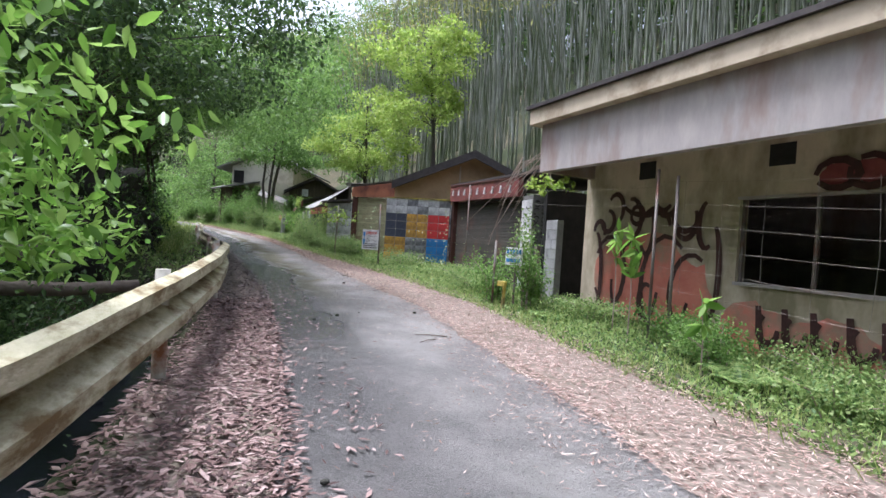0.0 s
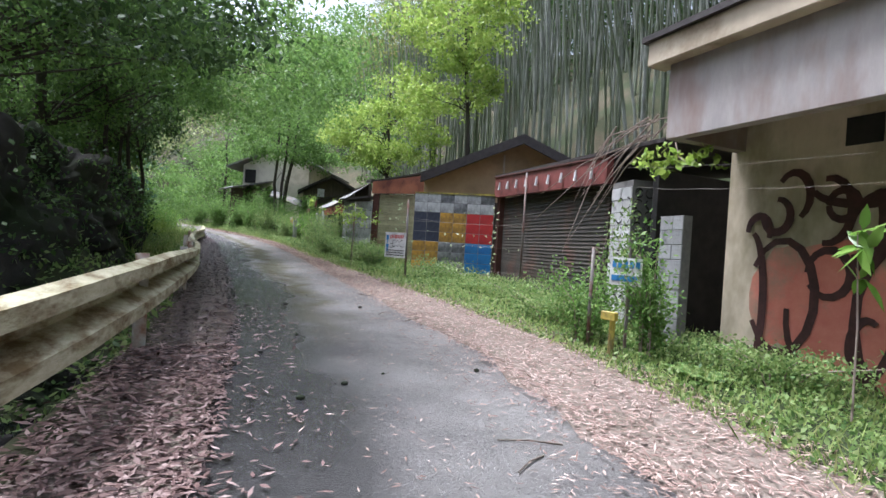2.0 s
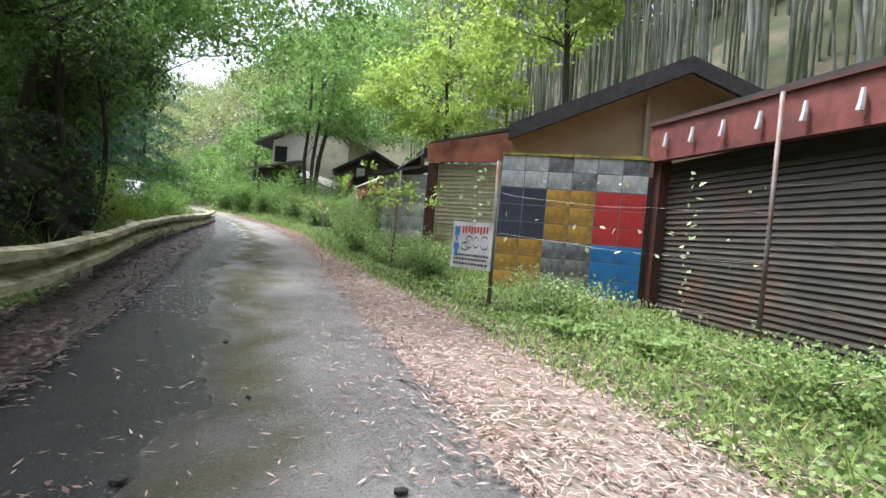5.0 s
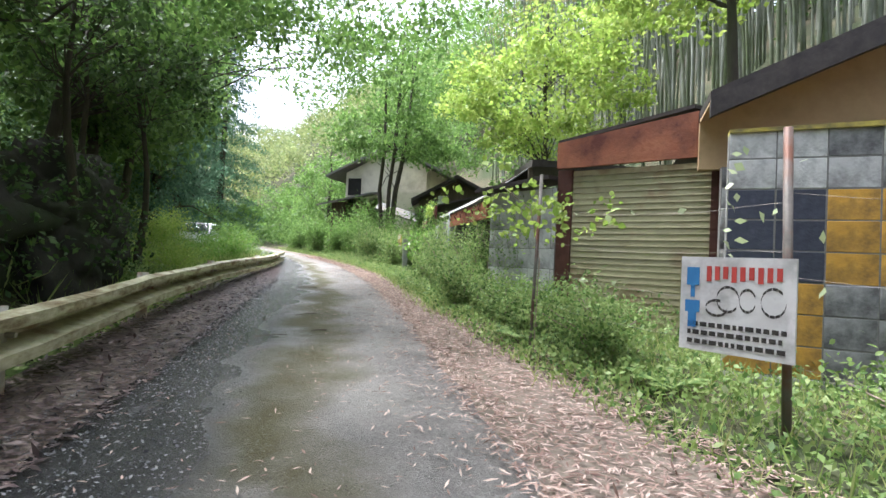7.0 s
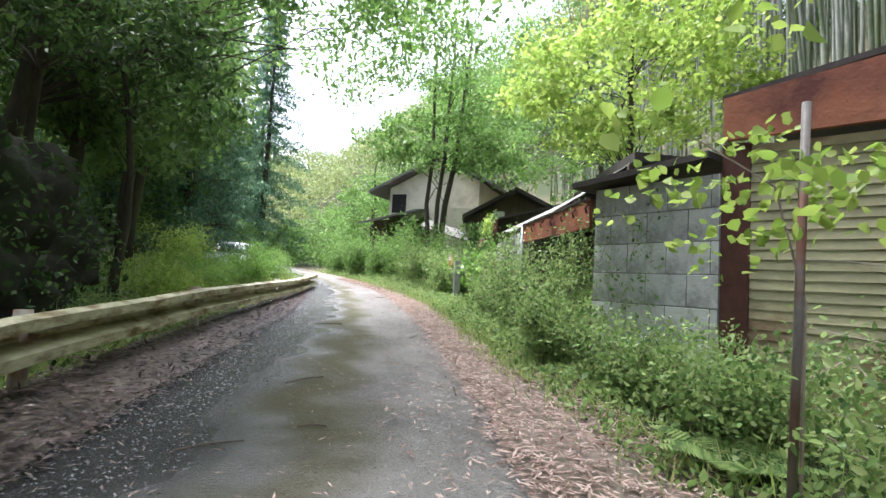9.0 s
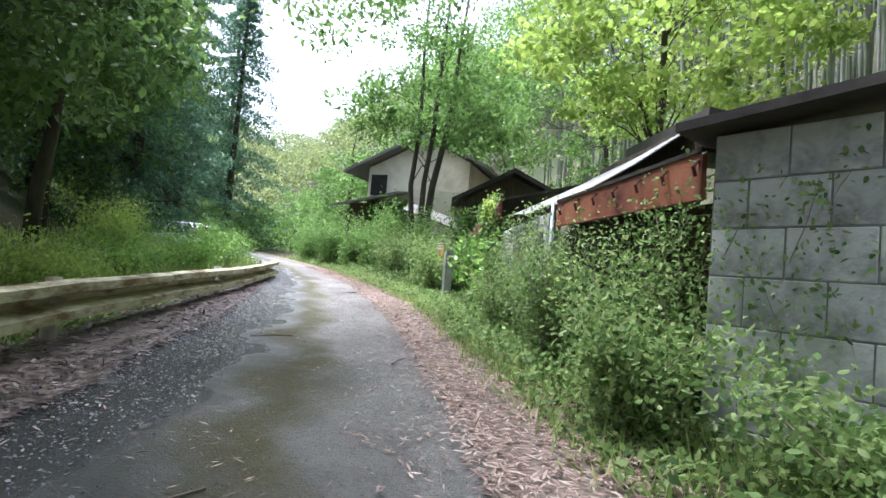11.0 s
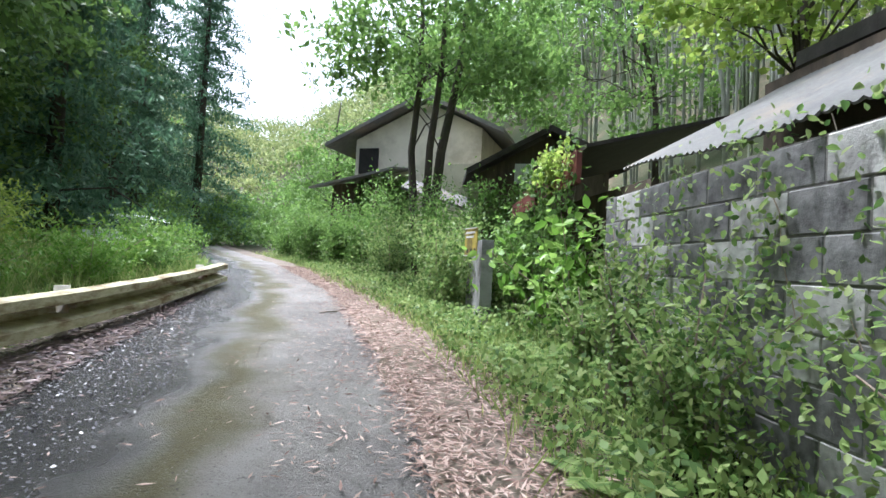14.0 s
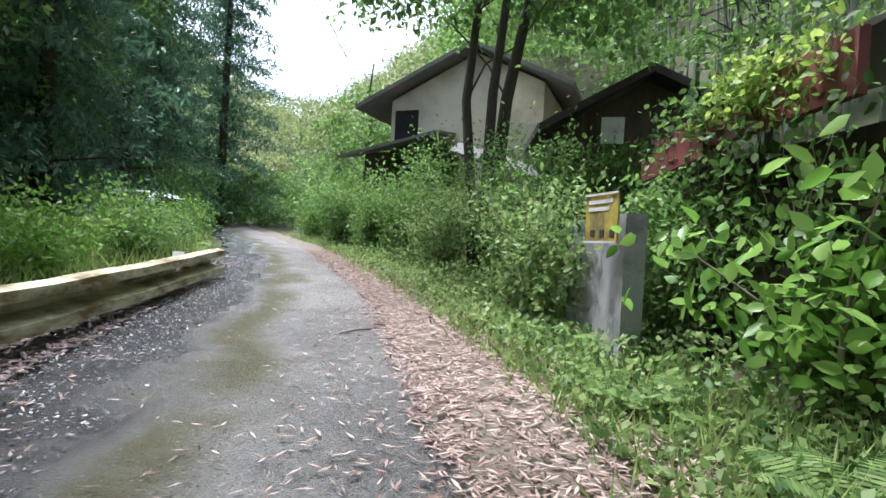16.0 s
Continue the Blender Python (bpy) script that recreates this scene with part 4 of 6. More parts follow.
# ---------------- signs and posts by the road ----------------
sign = thing("notice_board", "white notice board with red and blue marks and scrawl on post", "sign")
part("post", tube([(3.22, 17.79, 0.6), (3.19, 17.82, 2.77)], 0.027, n=8), M["pipe"], sign, smooth=True)
SA, SB = Vector((2.82, 18.27)), Vector((3.14, 17.67))
board = part("board", slab(SA, SB, 1.33, 1.95, 0.02), M["sign"], sign)


def sbar(u0, u1, z0, z1, m, o=0.004):
    a, b = SA.lerp(SB, u0), SA.lerp(SB, u1)
    part("mark", slab(a, b, z0, z1, 0.003, off=0.016 + o), m, board)


for k, z in enumerate((1.375, 1.435, 1.49)):
    u = 0.08
    while u < 0.9:
        w = random.uniform(0.03, 0.07)
        sbar(u, u + w, z, z + 0.03, M["ink"])
        u += w + 0.02
for k in range(9):
    u = 0.25 + k * 0.075
    sbar(u, u + 0.045, 1.79 + 0.01 * (k % 3), 1.89, M["inkred"])
sbar(0.06, 0.18, 1.76, 1.88, M["inkblue"])
sbar(0.10, 0.14, 1.68, 1.76, M["inkblue"])
sbar(0.05, 0.19, 1.58, 1.66, M["inkblue"])
sbar(0.08, 0.16, 1.48, 1.58, M["inkblue"])
Ls = (SB - SA).length
for i, (u, z, ru, rz) in enumerate(((0.45, 1.68, 0.10, 0.08), (0.62, 1.68, 0.07, 0.07), (0.83, 1.68, 0.10, 0.085), (0.35, 1.62, 0.1, 0.05))):
    bm = bmesh.new()
    for a in np.linspace(0.4 * i, 5.2 + 0.3 * i, 12):
        b = a + 0.42
        p, q = SA.lerp(SB, u + ru * math.cos(a)), SA.lerp(SB, u + ru * math.cos(b))
        o = Vector((-0.0225, -0.012))
        bm.faces.new([bm.verts.new(c) for c in ((*(p + o), z + rz * math.sin(a) - 0.009), (*(q + o), z + rz * math.sin(b) - 0.009), (*(q + o), z + rz * math.sin(b) + 0.009), (*(p + o), z + rz * math.sin(a) + 0.009))])
    part("scrawl", bm, M["ink"], board)

posta = thing("fence_post", "thin dark fence post overgrown by a leafy vine", "post", group="fence posts")
part("post_tube", tube([(2.36, 19.93, 0.8), (2.41, 19.92, 2.75)], 0.018, n=8), M["pipe"], posta, smooth=True)
for x, y, h in ((4.93, 15.3, 2.7), (3.9, 7.85, 2.6), (3.95, 7.55, 2.5), (3.2, 11.0, 1.3)):
    p = thing("fence_post", "thin rusty steel fence post among weeds", "post", group="fence posts")
    part("post_tube", tube([(x, y, base_z(y) - 0.1), (x + 0.03, y + 0.03, base_z(y) + h)], 0.022, n=8), M["pipe"], p, smooth=True)
fence = thing("wire_fence", "sagging rusty wire fence strung between thin posts", "fence")
for a, b, zs in (((3.93, 7.8), (3.9, -2), (0.9, 1.2, 1.5, 1.8, 2.1, 2.4)), ((3.93, 7.8), (3.6, 11.2), (2.1, 2.35)), ((3.2, 17.8), (4.95, 15.3), (0.5, 1.05, 1.55)), ((4.95, 15.3), (3.7, 12.3), (0.8, 1.3, 1.8)), ((3.2, 17.8), (2.4, 19.92), (0.6, 0.9, 1.2, 1.5))):
    for z in zs:
        pts = []
        for i in range(9):
            f = i / 8
            y = a[1] + (b[1] - a[1]) * f
            pts.append((a[0] + (b[0] - a[0]) * f, y, base_z(y) + z - 0.06 * math.sin(math.pi * f) + random.uniform(-0.012, 0.012)))
        part("wire_strand", tube(pts, 0.0011, n=4), M["wire"], fence)
for k in range(14):
    y = 7.4 - k * 0.55
    part("wire_stay", tube([(3.92, y, base_z(y) + 0.85), (3.925, y + random.uniform(-0.05, 0.05), base_z(y) + 1.6), (3.92, y, base_z(y) + 2.4)], 0.002, n=4), M["wire"], fence)

yp = thing("marker_post", "short yellow painted marker post with a pale box", "post")
part("post", tube([(3.15, 10.55, 0.35), (3.17, 10.55, 1.0)], 0.035, n=8), M["yellowpost"], yp)
part("box", slab((3.12, 10.65), (3.16, 10.45), 0.95, 1.05, 0.07, bevel=0.01), M["yellowpost"], yp)
ws = thing("white_blue_sign", "white plate with blue lettering marks on a thin stake", "sign")
part("stake", tube([(3.42, 10.6, 0.4), (3.42, 10.6, 1.9)], 0.02, n=6), M["pipe"], ws)
part("plate", slab((3.36, 10.85), (3.44, 10.42), 1.35, 1.68, 0.01), M["sign"], ws)
for k in range(5):
    part("mark", slab((3.358 + 0.0149 * k, 10.81 - 0.08 * k), (3.368 + 0.0149 * k, 10.755 - 0.08 * k), 1.56, 1.64, 0.003, off=0.0105), M["inkblue"], ws)
part("stripe", slab((3.362, 10.82), (3.428, 10.47), 1.40, 1.47, 0.003, off=0.0105), M["inkblue"], ws)

# car, cables
car = thing("car", "white hatchback parked behind tall weeds", "car", at=(-6.5, 42.0, 1.75))
bm = hexa(bmesh.new(), [(-0.8, -1.8, 0.25), (0.8, -1.8, 0.25), (0.8, 1.8, 0.25), (-0.8, 1.8, 0.25), (-0.8, -1.85, 0.85), (0.8, -1.85, 0.85), (0.8, 1.85, 0.8), (-0.8, 1.85, 0.8)])
bmesh.ops.bevel(bm, geom=bm.edges[:], offset=0.12, segments=3, affect="EDGES")
part("body", bm, M["car"], car, smooth=True)
bm = hexa(bmesh.new(), [(-0.72, -1.3, 0.85), (0.72, -1.3, 0.85), (0.72, 1.5, 0.85), (-0.72, 1.5, 0.85), (-0.58, -0.6, 1.42), (0.58, -0.6, 1.42), (0.58, 1.2, 1.42), (-0.58, 1.2, 1.42)])
bmesh.ops.bevel(bm, geom=bm.edges[:], offset=0.07, segments=2, affect="EDGES")
part("cabin", bm, M["car"], car, smooth=True)
part("windscreen", hexa(bmesh.new(), [(-0.6, -1.22, 0.93), (0.6, -1.22, 0.93), (0.6, -1.1, 0.93), (-0.6, -1.1, 0.93), (-0.5, -0.71, 1.34), (0.5, -0.71, 1.34), (0.5, -0.6, 1.34), (-0.5, -0.6, 1.34)]), M["glass"], car)
for sx in (-0.66, 0.66):
    part("side_window", slab((sx - 0.02, -0.7), (sx - 0.02, 1.2), 0.95, 1.3, 0.04), M["glass"], car)
    for sy in (-1.15, 1.15):
        wheel = part("wheel", tube([(sx - 0.09, sy, 0.3), (sx + 0.12, sy, 0.3)], 0.3, n=18), M["tyre"], car)
        part("rim", tube([(sx - 0.1, sy, 0.3), (sx + 0.13, sy, 0.3)], 0.18, n=14), M["steel"], wheel)
for i, (x0, z0, x1, z1) in enumerate(((-9, 13, -14, 15), (-8.6, 12.6, -13.6, 14.6), (-7.0, 13.4, -10.5, 15.6))):
    c = thing("overhead_cable", "black overhead cable sagging above the road", "cable", group="overhead cables")
    a, b = Vector((-2.2 - 0.35 * i, 62, 13.4)), Vector((x1 + 4, 18, z1 + 2))
    pts = [a.lerp(b, k / 10) - Vector((0, 0, 1.0 * math.sin(math.pi * k / 10))) for k in range(11)]
    part("strand", tube(pts, 0.02, n=4), M["ink"], c)

# logs and rocks in the ditch
for i, (a, b, r) in enumerate((((-4.6, 8.3, 0.95), (-2.6, 9.2, 0.98), 0.09), ((-5.4, 7.6, 1.15), (-3.5, 9.6, 1.3), 0.12), ((-3.0, 7.6, 0.55), (-2.45, 9.8, 0.6), 0.05))):
    lg = thing("fallen_log", "dark fallen log lying over the ditch", "log", group="logs in the ditch")
    A, B = Vector(a), Vector(b)
    part("trunk", tube([A, A.lerp(B, 0.35) + Vector((0, 0, 0.04)), A.lerp(B, 0.7) + Vector((0, 0, -0.02)), B], r, r * 0.7, 9), M["log"], lg, smooth=True)


def rock(x, y, z, s, seed):
    bm = bmesh.new()
    bmesh.ops.create_icosphere(bm, subdivisions=5, radius=1)
    for v in bm.verts:
        n = noise.noise(v.co * 1.3 + Vector((seed * 3.1, 0, 0))) * 0.5 + noise.noise(v.co * 3.5 + Vector((0, seed, 0))) * 0.22 + noise.noise(v.co * 9 + Vector((seed, 0, 0))) * 0.16 + noise.noise(v.co * 21) * 0.07
        v.co *= 1 + n
        v.co.x *= s[0]
        v.co.y *= s[1]
        v.co.z *= s[2]
    ob = part("boulder", bm, M["rock"], None, smooth=True)
    ob.location = (x, y, z)
    return tagged(ob, "dark mossy boulder on the shaded bank", "rock", "bank boulders")


for i, (x, y, z, s) in enumerate(((-4.6, 19.5, 1.9, (1.6, 3.2, 1.5)), (-4.2, 24.0, 1.9, (1.1, 2.0, 1.3)), (-5.0, 15.5, 1.6, (1.5, 2.2, 1.7)), (-3.2, 12.0, -0.55, (0.4, 0.5, 0.3)), (-2.9, 13.6, -0.4, (0.45, 0.4, 0.35)), (-3.4, 10.4, -0.7, (0.35, 0.4, 0.25)))):
    rock(x, y, z, s, i)

# ---------------- vegetation ----------------
R = np.random.default_rng(7)


def stuff(name, me, m, label, category):
    return tagged(obj(name, me, m), label, category, kind="stuff")


def clumps(n, centre, radii, rng, shell=0.35):
    d = rng.normal(size=(n, 3))
    d /= np.linalg.norm(d, axis=1, keepdims=True)
    r = (shell + (1 - shell) * rng.random(n)) ** 0.6
    return np.array(centre) + d * r[:, None] * np.array(radii)


def cloud(cl, per, spread, rng):
    k = np.repeat(cl, per, axis=0)
    s = rng.uniform(0.6, 1.4, len(cl)).repeat(per)[:, None]
    d = rng.normal(size=k.shape)
    d /= np.linalg.norm(d, axis=1, keepdims=True)
    rad = rng.random(len(k))[:, None] ** 0.45
    return k + d * rad * 1.65 * spread * s * np.array((1, 1, 0.5))


def tree(x, y, h, r, lean, crown, leaves, m, label, size=(0.14, 0.07), stems=1, base=None, name="tree", per=50, spread=0.45, limb=0.5):
    """A trunk or several, limbs to the clumps of the crown, and the leaves of each clump. crown: list of (centre offset, radii, clump count)."""
    rng = np.random.default_rng(int(abs(x * 131 + y * 17)) + 3)
    z0 = float(ground_z(x, y)) - 0.15 if base is None else base
    tr = thing(name, label, "tree", at=(x, y, float(z0)))
    tops = []
    bm = bmesh.new()
    for s in range(stems):
        a = s * 2.4
        off = Vector((math.cos(a), math.sin(a), 0)) * (0.28 * (stems > 1))
        pts = [Vector((0, 0, 0)) + off * 0.3]
        for k in range(1, 7):
            f = k / 6
            pts.append(Vector((lean[0] * f * f + off.x * (0.3 + 2.2 * f) + rng.normal() * 0.06, lean[1] * f * f + off.y * (0.3 + 2.2 * f) + rng.normal() * 0.06, h * f)))
        tube(pts, r * (1 if s == 0 else 0.75), r * 0.22, 8, bm)
        tops.append(pts)
    part("trunk", bm, M["bark"], tr, smooth=True)
    cl = np.concatenate([clumps(n, c, rad, rng) for c, rad, n in crown])
    for c in cl[:: max(1, int(len(cl) / 26))]:
        st = tops[int(rng.integers(len(tops)))]
        c = Vector(c)
        k = min(range(2, 6), key=lambda q: abs(st[q].z - (c.z - limb * (c.xy - st[q].xy).length)))
        p = st[k]
        span = (c - p).length
        pts = [p]
        for f in (0.2, 0.4, 0.6, 0.8):
            pts.append(p.lerp(c, f) + Vector((rng.normal(), rng.normal(), rng.normal())) * 0.05 * span + Vector((0, 0, math.sin(math.pi * f) * 0.14 * span)))
        part("limb", tube(pts + [c], r * 0.15, r * 0.03, 5), M["bark"], tr)
    me = leaf_mesh("crown", cloud(cl, leaves, spread, rng), size[0], size[1], droop=0.5, rng=rng, wide=h < 4.5)
    obj("crown", me, m, tr)
    return tr


# near bright boughs over the guardrail, canopy wood on the stream side, leaves darkened for shade
tree(-4.2, 6.6, 4.0, 0.07, (0.8, -0.5, 0), [((0.5, -0.6, 2.6), (1.3, 1.3, 1.0), 80), ((0.9, 0.9, 1.9), (0.8, 1.0, 0.7), 34)], 34, M["l_fresh"], "young tree with fresh bright green drooping leaves", size=(0.125, 0.05), spread=0.24, base=-0.2)
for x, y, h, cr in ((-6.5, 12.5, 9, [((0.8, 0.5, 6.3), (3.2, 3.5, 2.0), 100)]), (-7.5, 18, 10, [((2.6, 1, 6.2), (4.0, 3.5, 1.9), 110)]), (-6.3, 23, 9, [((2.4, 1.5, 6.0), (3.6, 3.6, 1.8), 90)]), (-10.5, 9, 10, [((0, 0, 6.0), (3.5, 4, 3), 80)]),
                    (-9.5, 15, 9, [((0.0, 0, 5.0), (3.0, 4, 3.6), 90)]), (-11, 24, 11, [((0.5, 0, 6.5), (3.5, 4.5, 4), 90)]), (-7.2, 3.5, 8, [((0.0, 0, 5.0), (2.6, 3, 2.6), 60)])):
    # both leaf copies carry shade in their colour, the nearer trees more
    tree(x, y, h, 0.2, (0.8, 0.3, 0), cr, 110, M["l_dark"] if y < 14 else M["l_shade"], "tall evergreen tree on the stream bank, leaves darkened for shade", size=(0.15, 0.075), spread=0.55, base=base_z(y))
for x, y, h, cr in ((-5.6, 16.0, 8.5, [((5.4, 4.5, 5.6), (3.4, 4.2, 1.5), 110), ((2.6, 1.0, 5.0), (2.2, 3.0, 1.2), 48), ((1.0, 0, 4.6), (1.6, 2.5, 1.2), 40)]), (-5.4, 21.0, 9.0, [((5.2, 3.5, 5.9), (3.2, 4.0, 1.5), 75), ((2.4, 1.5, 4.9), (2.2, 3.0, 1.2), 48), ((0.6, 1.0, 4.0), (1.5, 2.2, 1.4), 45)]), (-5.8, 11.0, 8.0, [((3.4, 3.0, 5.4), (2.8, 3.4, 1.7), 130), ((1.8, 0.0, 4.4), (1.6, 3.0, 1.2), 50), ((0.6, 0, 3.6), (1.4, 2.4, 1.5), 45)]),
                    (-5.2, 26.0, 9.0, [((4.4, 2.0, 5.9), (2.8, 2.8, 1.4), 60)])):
    # near boughs take the leaf copy darkened for shade, farther ones mid green
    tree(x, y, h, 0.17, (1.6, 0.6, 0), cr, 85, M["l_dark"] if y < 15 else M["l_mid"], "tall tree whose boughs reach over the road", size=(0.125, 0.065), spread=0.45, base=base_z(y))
for x, y, h, cr in ((-5.2, 27.5, 8, [((0.0, 0.5, 5.0), (2.2, 2.4, 2.4), 55)]), (-6.0, 31.5, 8.5, [((0.2, 0, 5.5), (2.4, 2.6, 2.8), 60)]), (-8.5, 36, 12, [((0, 0, 6.5), (2.8, 3.2, 5), 80)]), (-10.5, 43, 14, [((0, 0, 7), (3.2, 3.5, 6), 90)]), (-14, 52, 15, [((0, 0, 7), (4, 4, 6.5), 90)]), (-13, 33, 12, [((0, 0, 6.5), (3.5, 4, 5), 80)])):
    tree(x, y, h, 0.16, (0.5, 0.2, 0), cr, 170, M["l_shade"], "leafy tree at the wood edge beside the road", size=(0.2, 0.1), spread=0.6)
for x, y in ((-3.7, 21.5), (-3.4, 23.2), (-3.9, 24.6), (-3.5, 26.2)):
    tree(x, y, 5.0, 0.09, (-0.4 + 0.3 * (y % 1), 0.4, 0), [((-0.3, 0.3, 4.4), (1.6, 1.6, 1.2), 28)], 60, M["l_dark"], "slender leaning tree behind the guardrail", size=(0.13, 0.07), spread=0.4)
# right side
tree(2.0, 34.9, 9.0, 0.13, (0.3, 0.2, 0), [((0.0, 0, 5.0), (2.9, 2.3, 1.2), 60), ((0.2, 0, 6.4), (2.3, 2.2, 1.4), 45), ((-1.0, -0.5, 5.0), (1.3, 1.2, 0.7), 16), ((1.6, -0.5, 4.5), (1.2, 1.2, 0.8), 18), ((0, 0, 8.2), (1.6, 1.5, 1.2), 24)], 60, M["l_mid"], "slim three-stemmed roadside tree with open crown", size=(0.15, 0.08), stems=3, spread=0.35)
tree(6.6, 30.5, 7.0, 0.13, (-0.6, -1.2, 0), [((-0.6, -1.2, 4.1), (3.0, 3.2, 1.5), 130), ((0.4, -1.5, 6.0), (2.0, 2.0, 1.0), 45)], 80, M["l_bright"], "yellow-green maple leaning over the huts", size=(0.13, 0.10), spread=0.36)
tree(7.6, 23.5, 8.5, 0.13, (-1.0, -0.6, 0), [((-0.8, 0.5, 5.3), (2.1, 2.3, 1.1), 55), ((-1.2, -1.0, 7.2), (2.5, 2.5, 1.2), 75)], 75, M["l_bright"], "tall maple with bright translucent leaves", size=(0.14, 0.11), spread=0.36)
tree(9.0, 38, 8, 0.15, (-1, 0, 0), [((-1.5, 0, 3.4), (3.4, 3, 2.6), 80)], 70, M["l_mid"], "broad tree behind the hut", size=(0.17, 0.10), spread=0.5)
tree(-0.6, 47, 7, 0.13, (0, 0, 0), [((0, 0, 3.6), (2.2, 2.4, 2.4), 55)], 70, M["l_mid"], "green tree beside the far bend", size=(0.18, 0.1), spread=0.5)
tree(3.5, 49, 9, 0.15, (0, 0, 0), [((0, 0, 4.5), (3.2, 3, 3.4), 70)], 70, M["l_mid"], "green tree behind the white house", size=(0.2, 0.12), spread=0.5)


def bush(x, y, rx, ry, h, m, label, n, size, name="bush", up=0.2):
    """Stems from the ground and leaves in clumps along them."""
    rng = np.random.default_rng(int(abs(x * 977 + y * 61)))
    z0 = float(ground_z(x, y)) - 0.03
    b = thing(name, label, "shrub", at=(x, y, z0))
    cl = []
    for k in range(9):
        a, q = rng.uniform(0, math.tau), rng.uniform(0.3, 1.0)
        top = Vector((math.cos(a) * rx * q, math.sin(a) * ry * q, h * rng.uniform(0.55, 1.05)))
        mid = Vector((top.x * 0.35, top.y * 0.35, top.z * 0.6))
        part("stem", tube([(0.1 * math.cos(a), 0.1 * math.sin(a), 0), mid, top], 0.012, 0.004, 4), M["twig"], b)
        for f in np.linspace(0.25, 1, 7):
            cl.append((mid * (1 - abs(2 * f - 1)) if f < 0.5 else mid.lerp(top, 2 * f - 1)) if f >= 0.5 else mid * (2 * f))
    cl = np.array([tuple(c) for c in cl])
    n, size = int(n * 3.4), (size[0] * 0.52, size[1] * 0.5)
    k = cl[rng.integers(len(cl), size=n)]
    pos = k + rng.normal(size=k.shape) * np.array((rx * 0.22, ry * 0.22, h * 0.12))
    pos[:, 2] = np.abs(pos[:, 2])
    obj("leaves", leaf_mesh("leaves", pos, size[0], size[1], droop=0.25, up=up, rng=rng, wide=True), m, b)
    return b


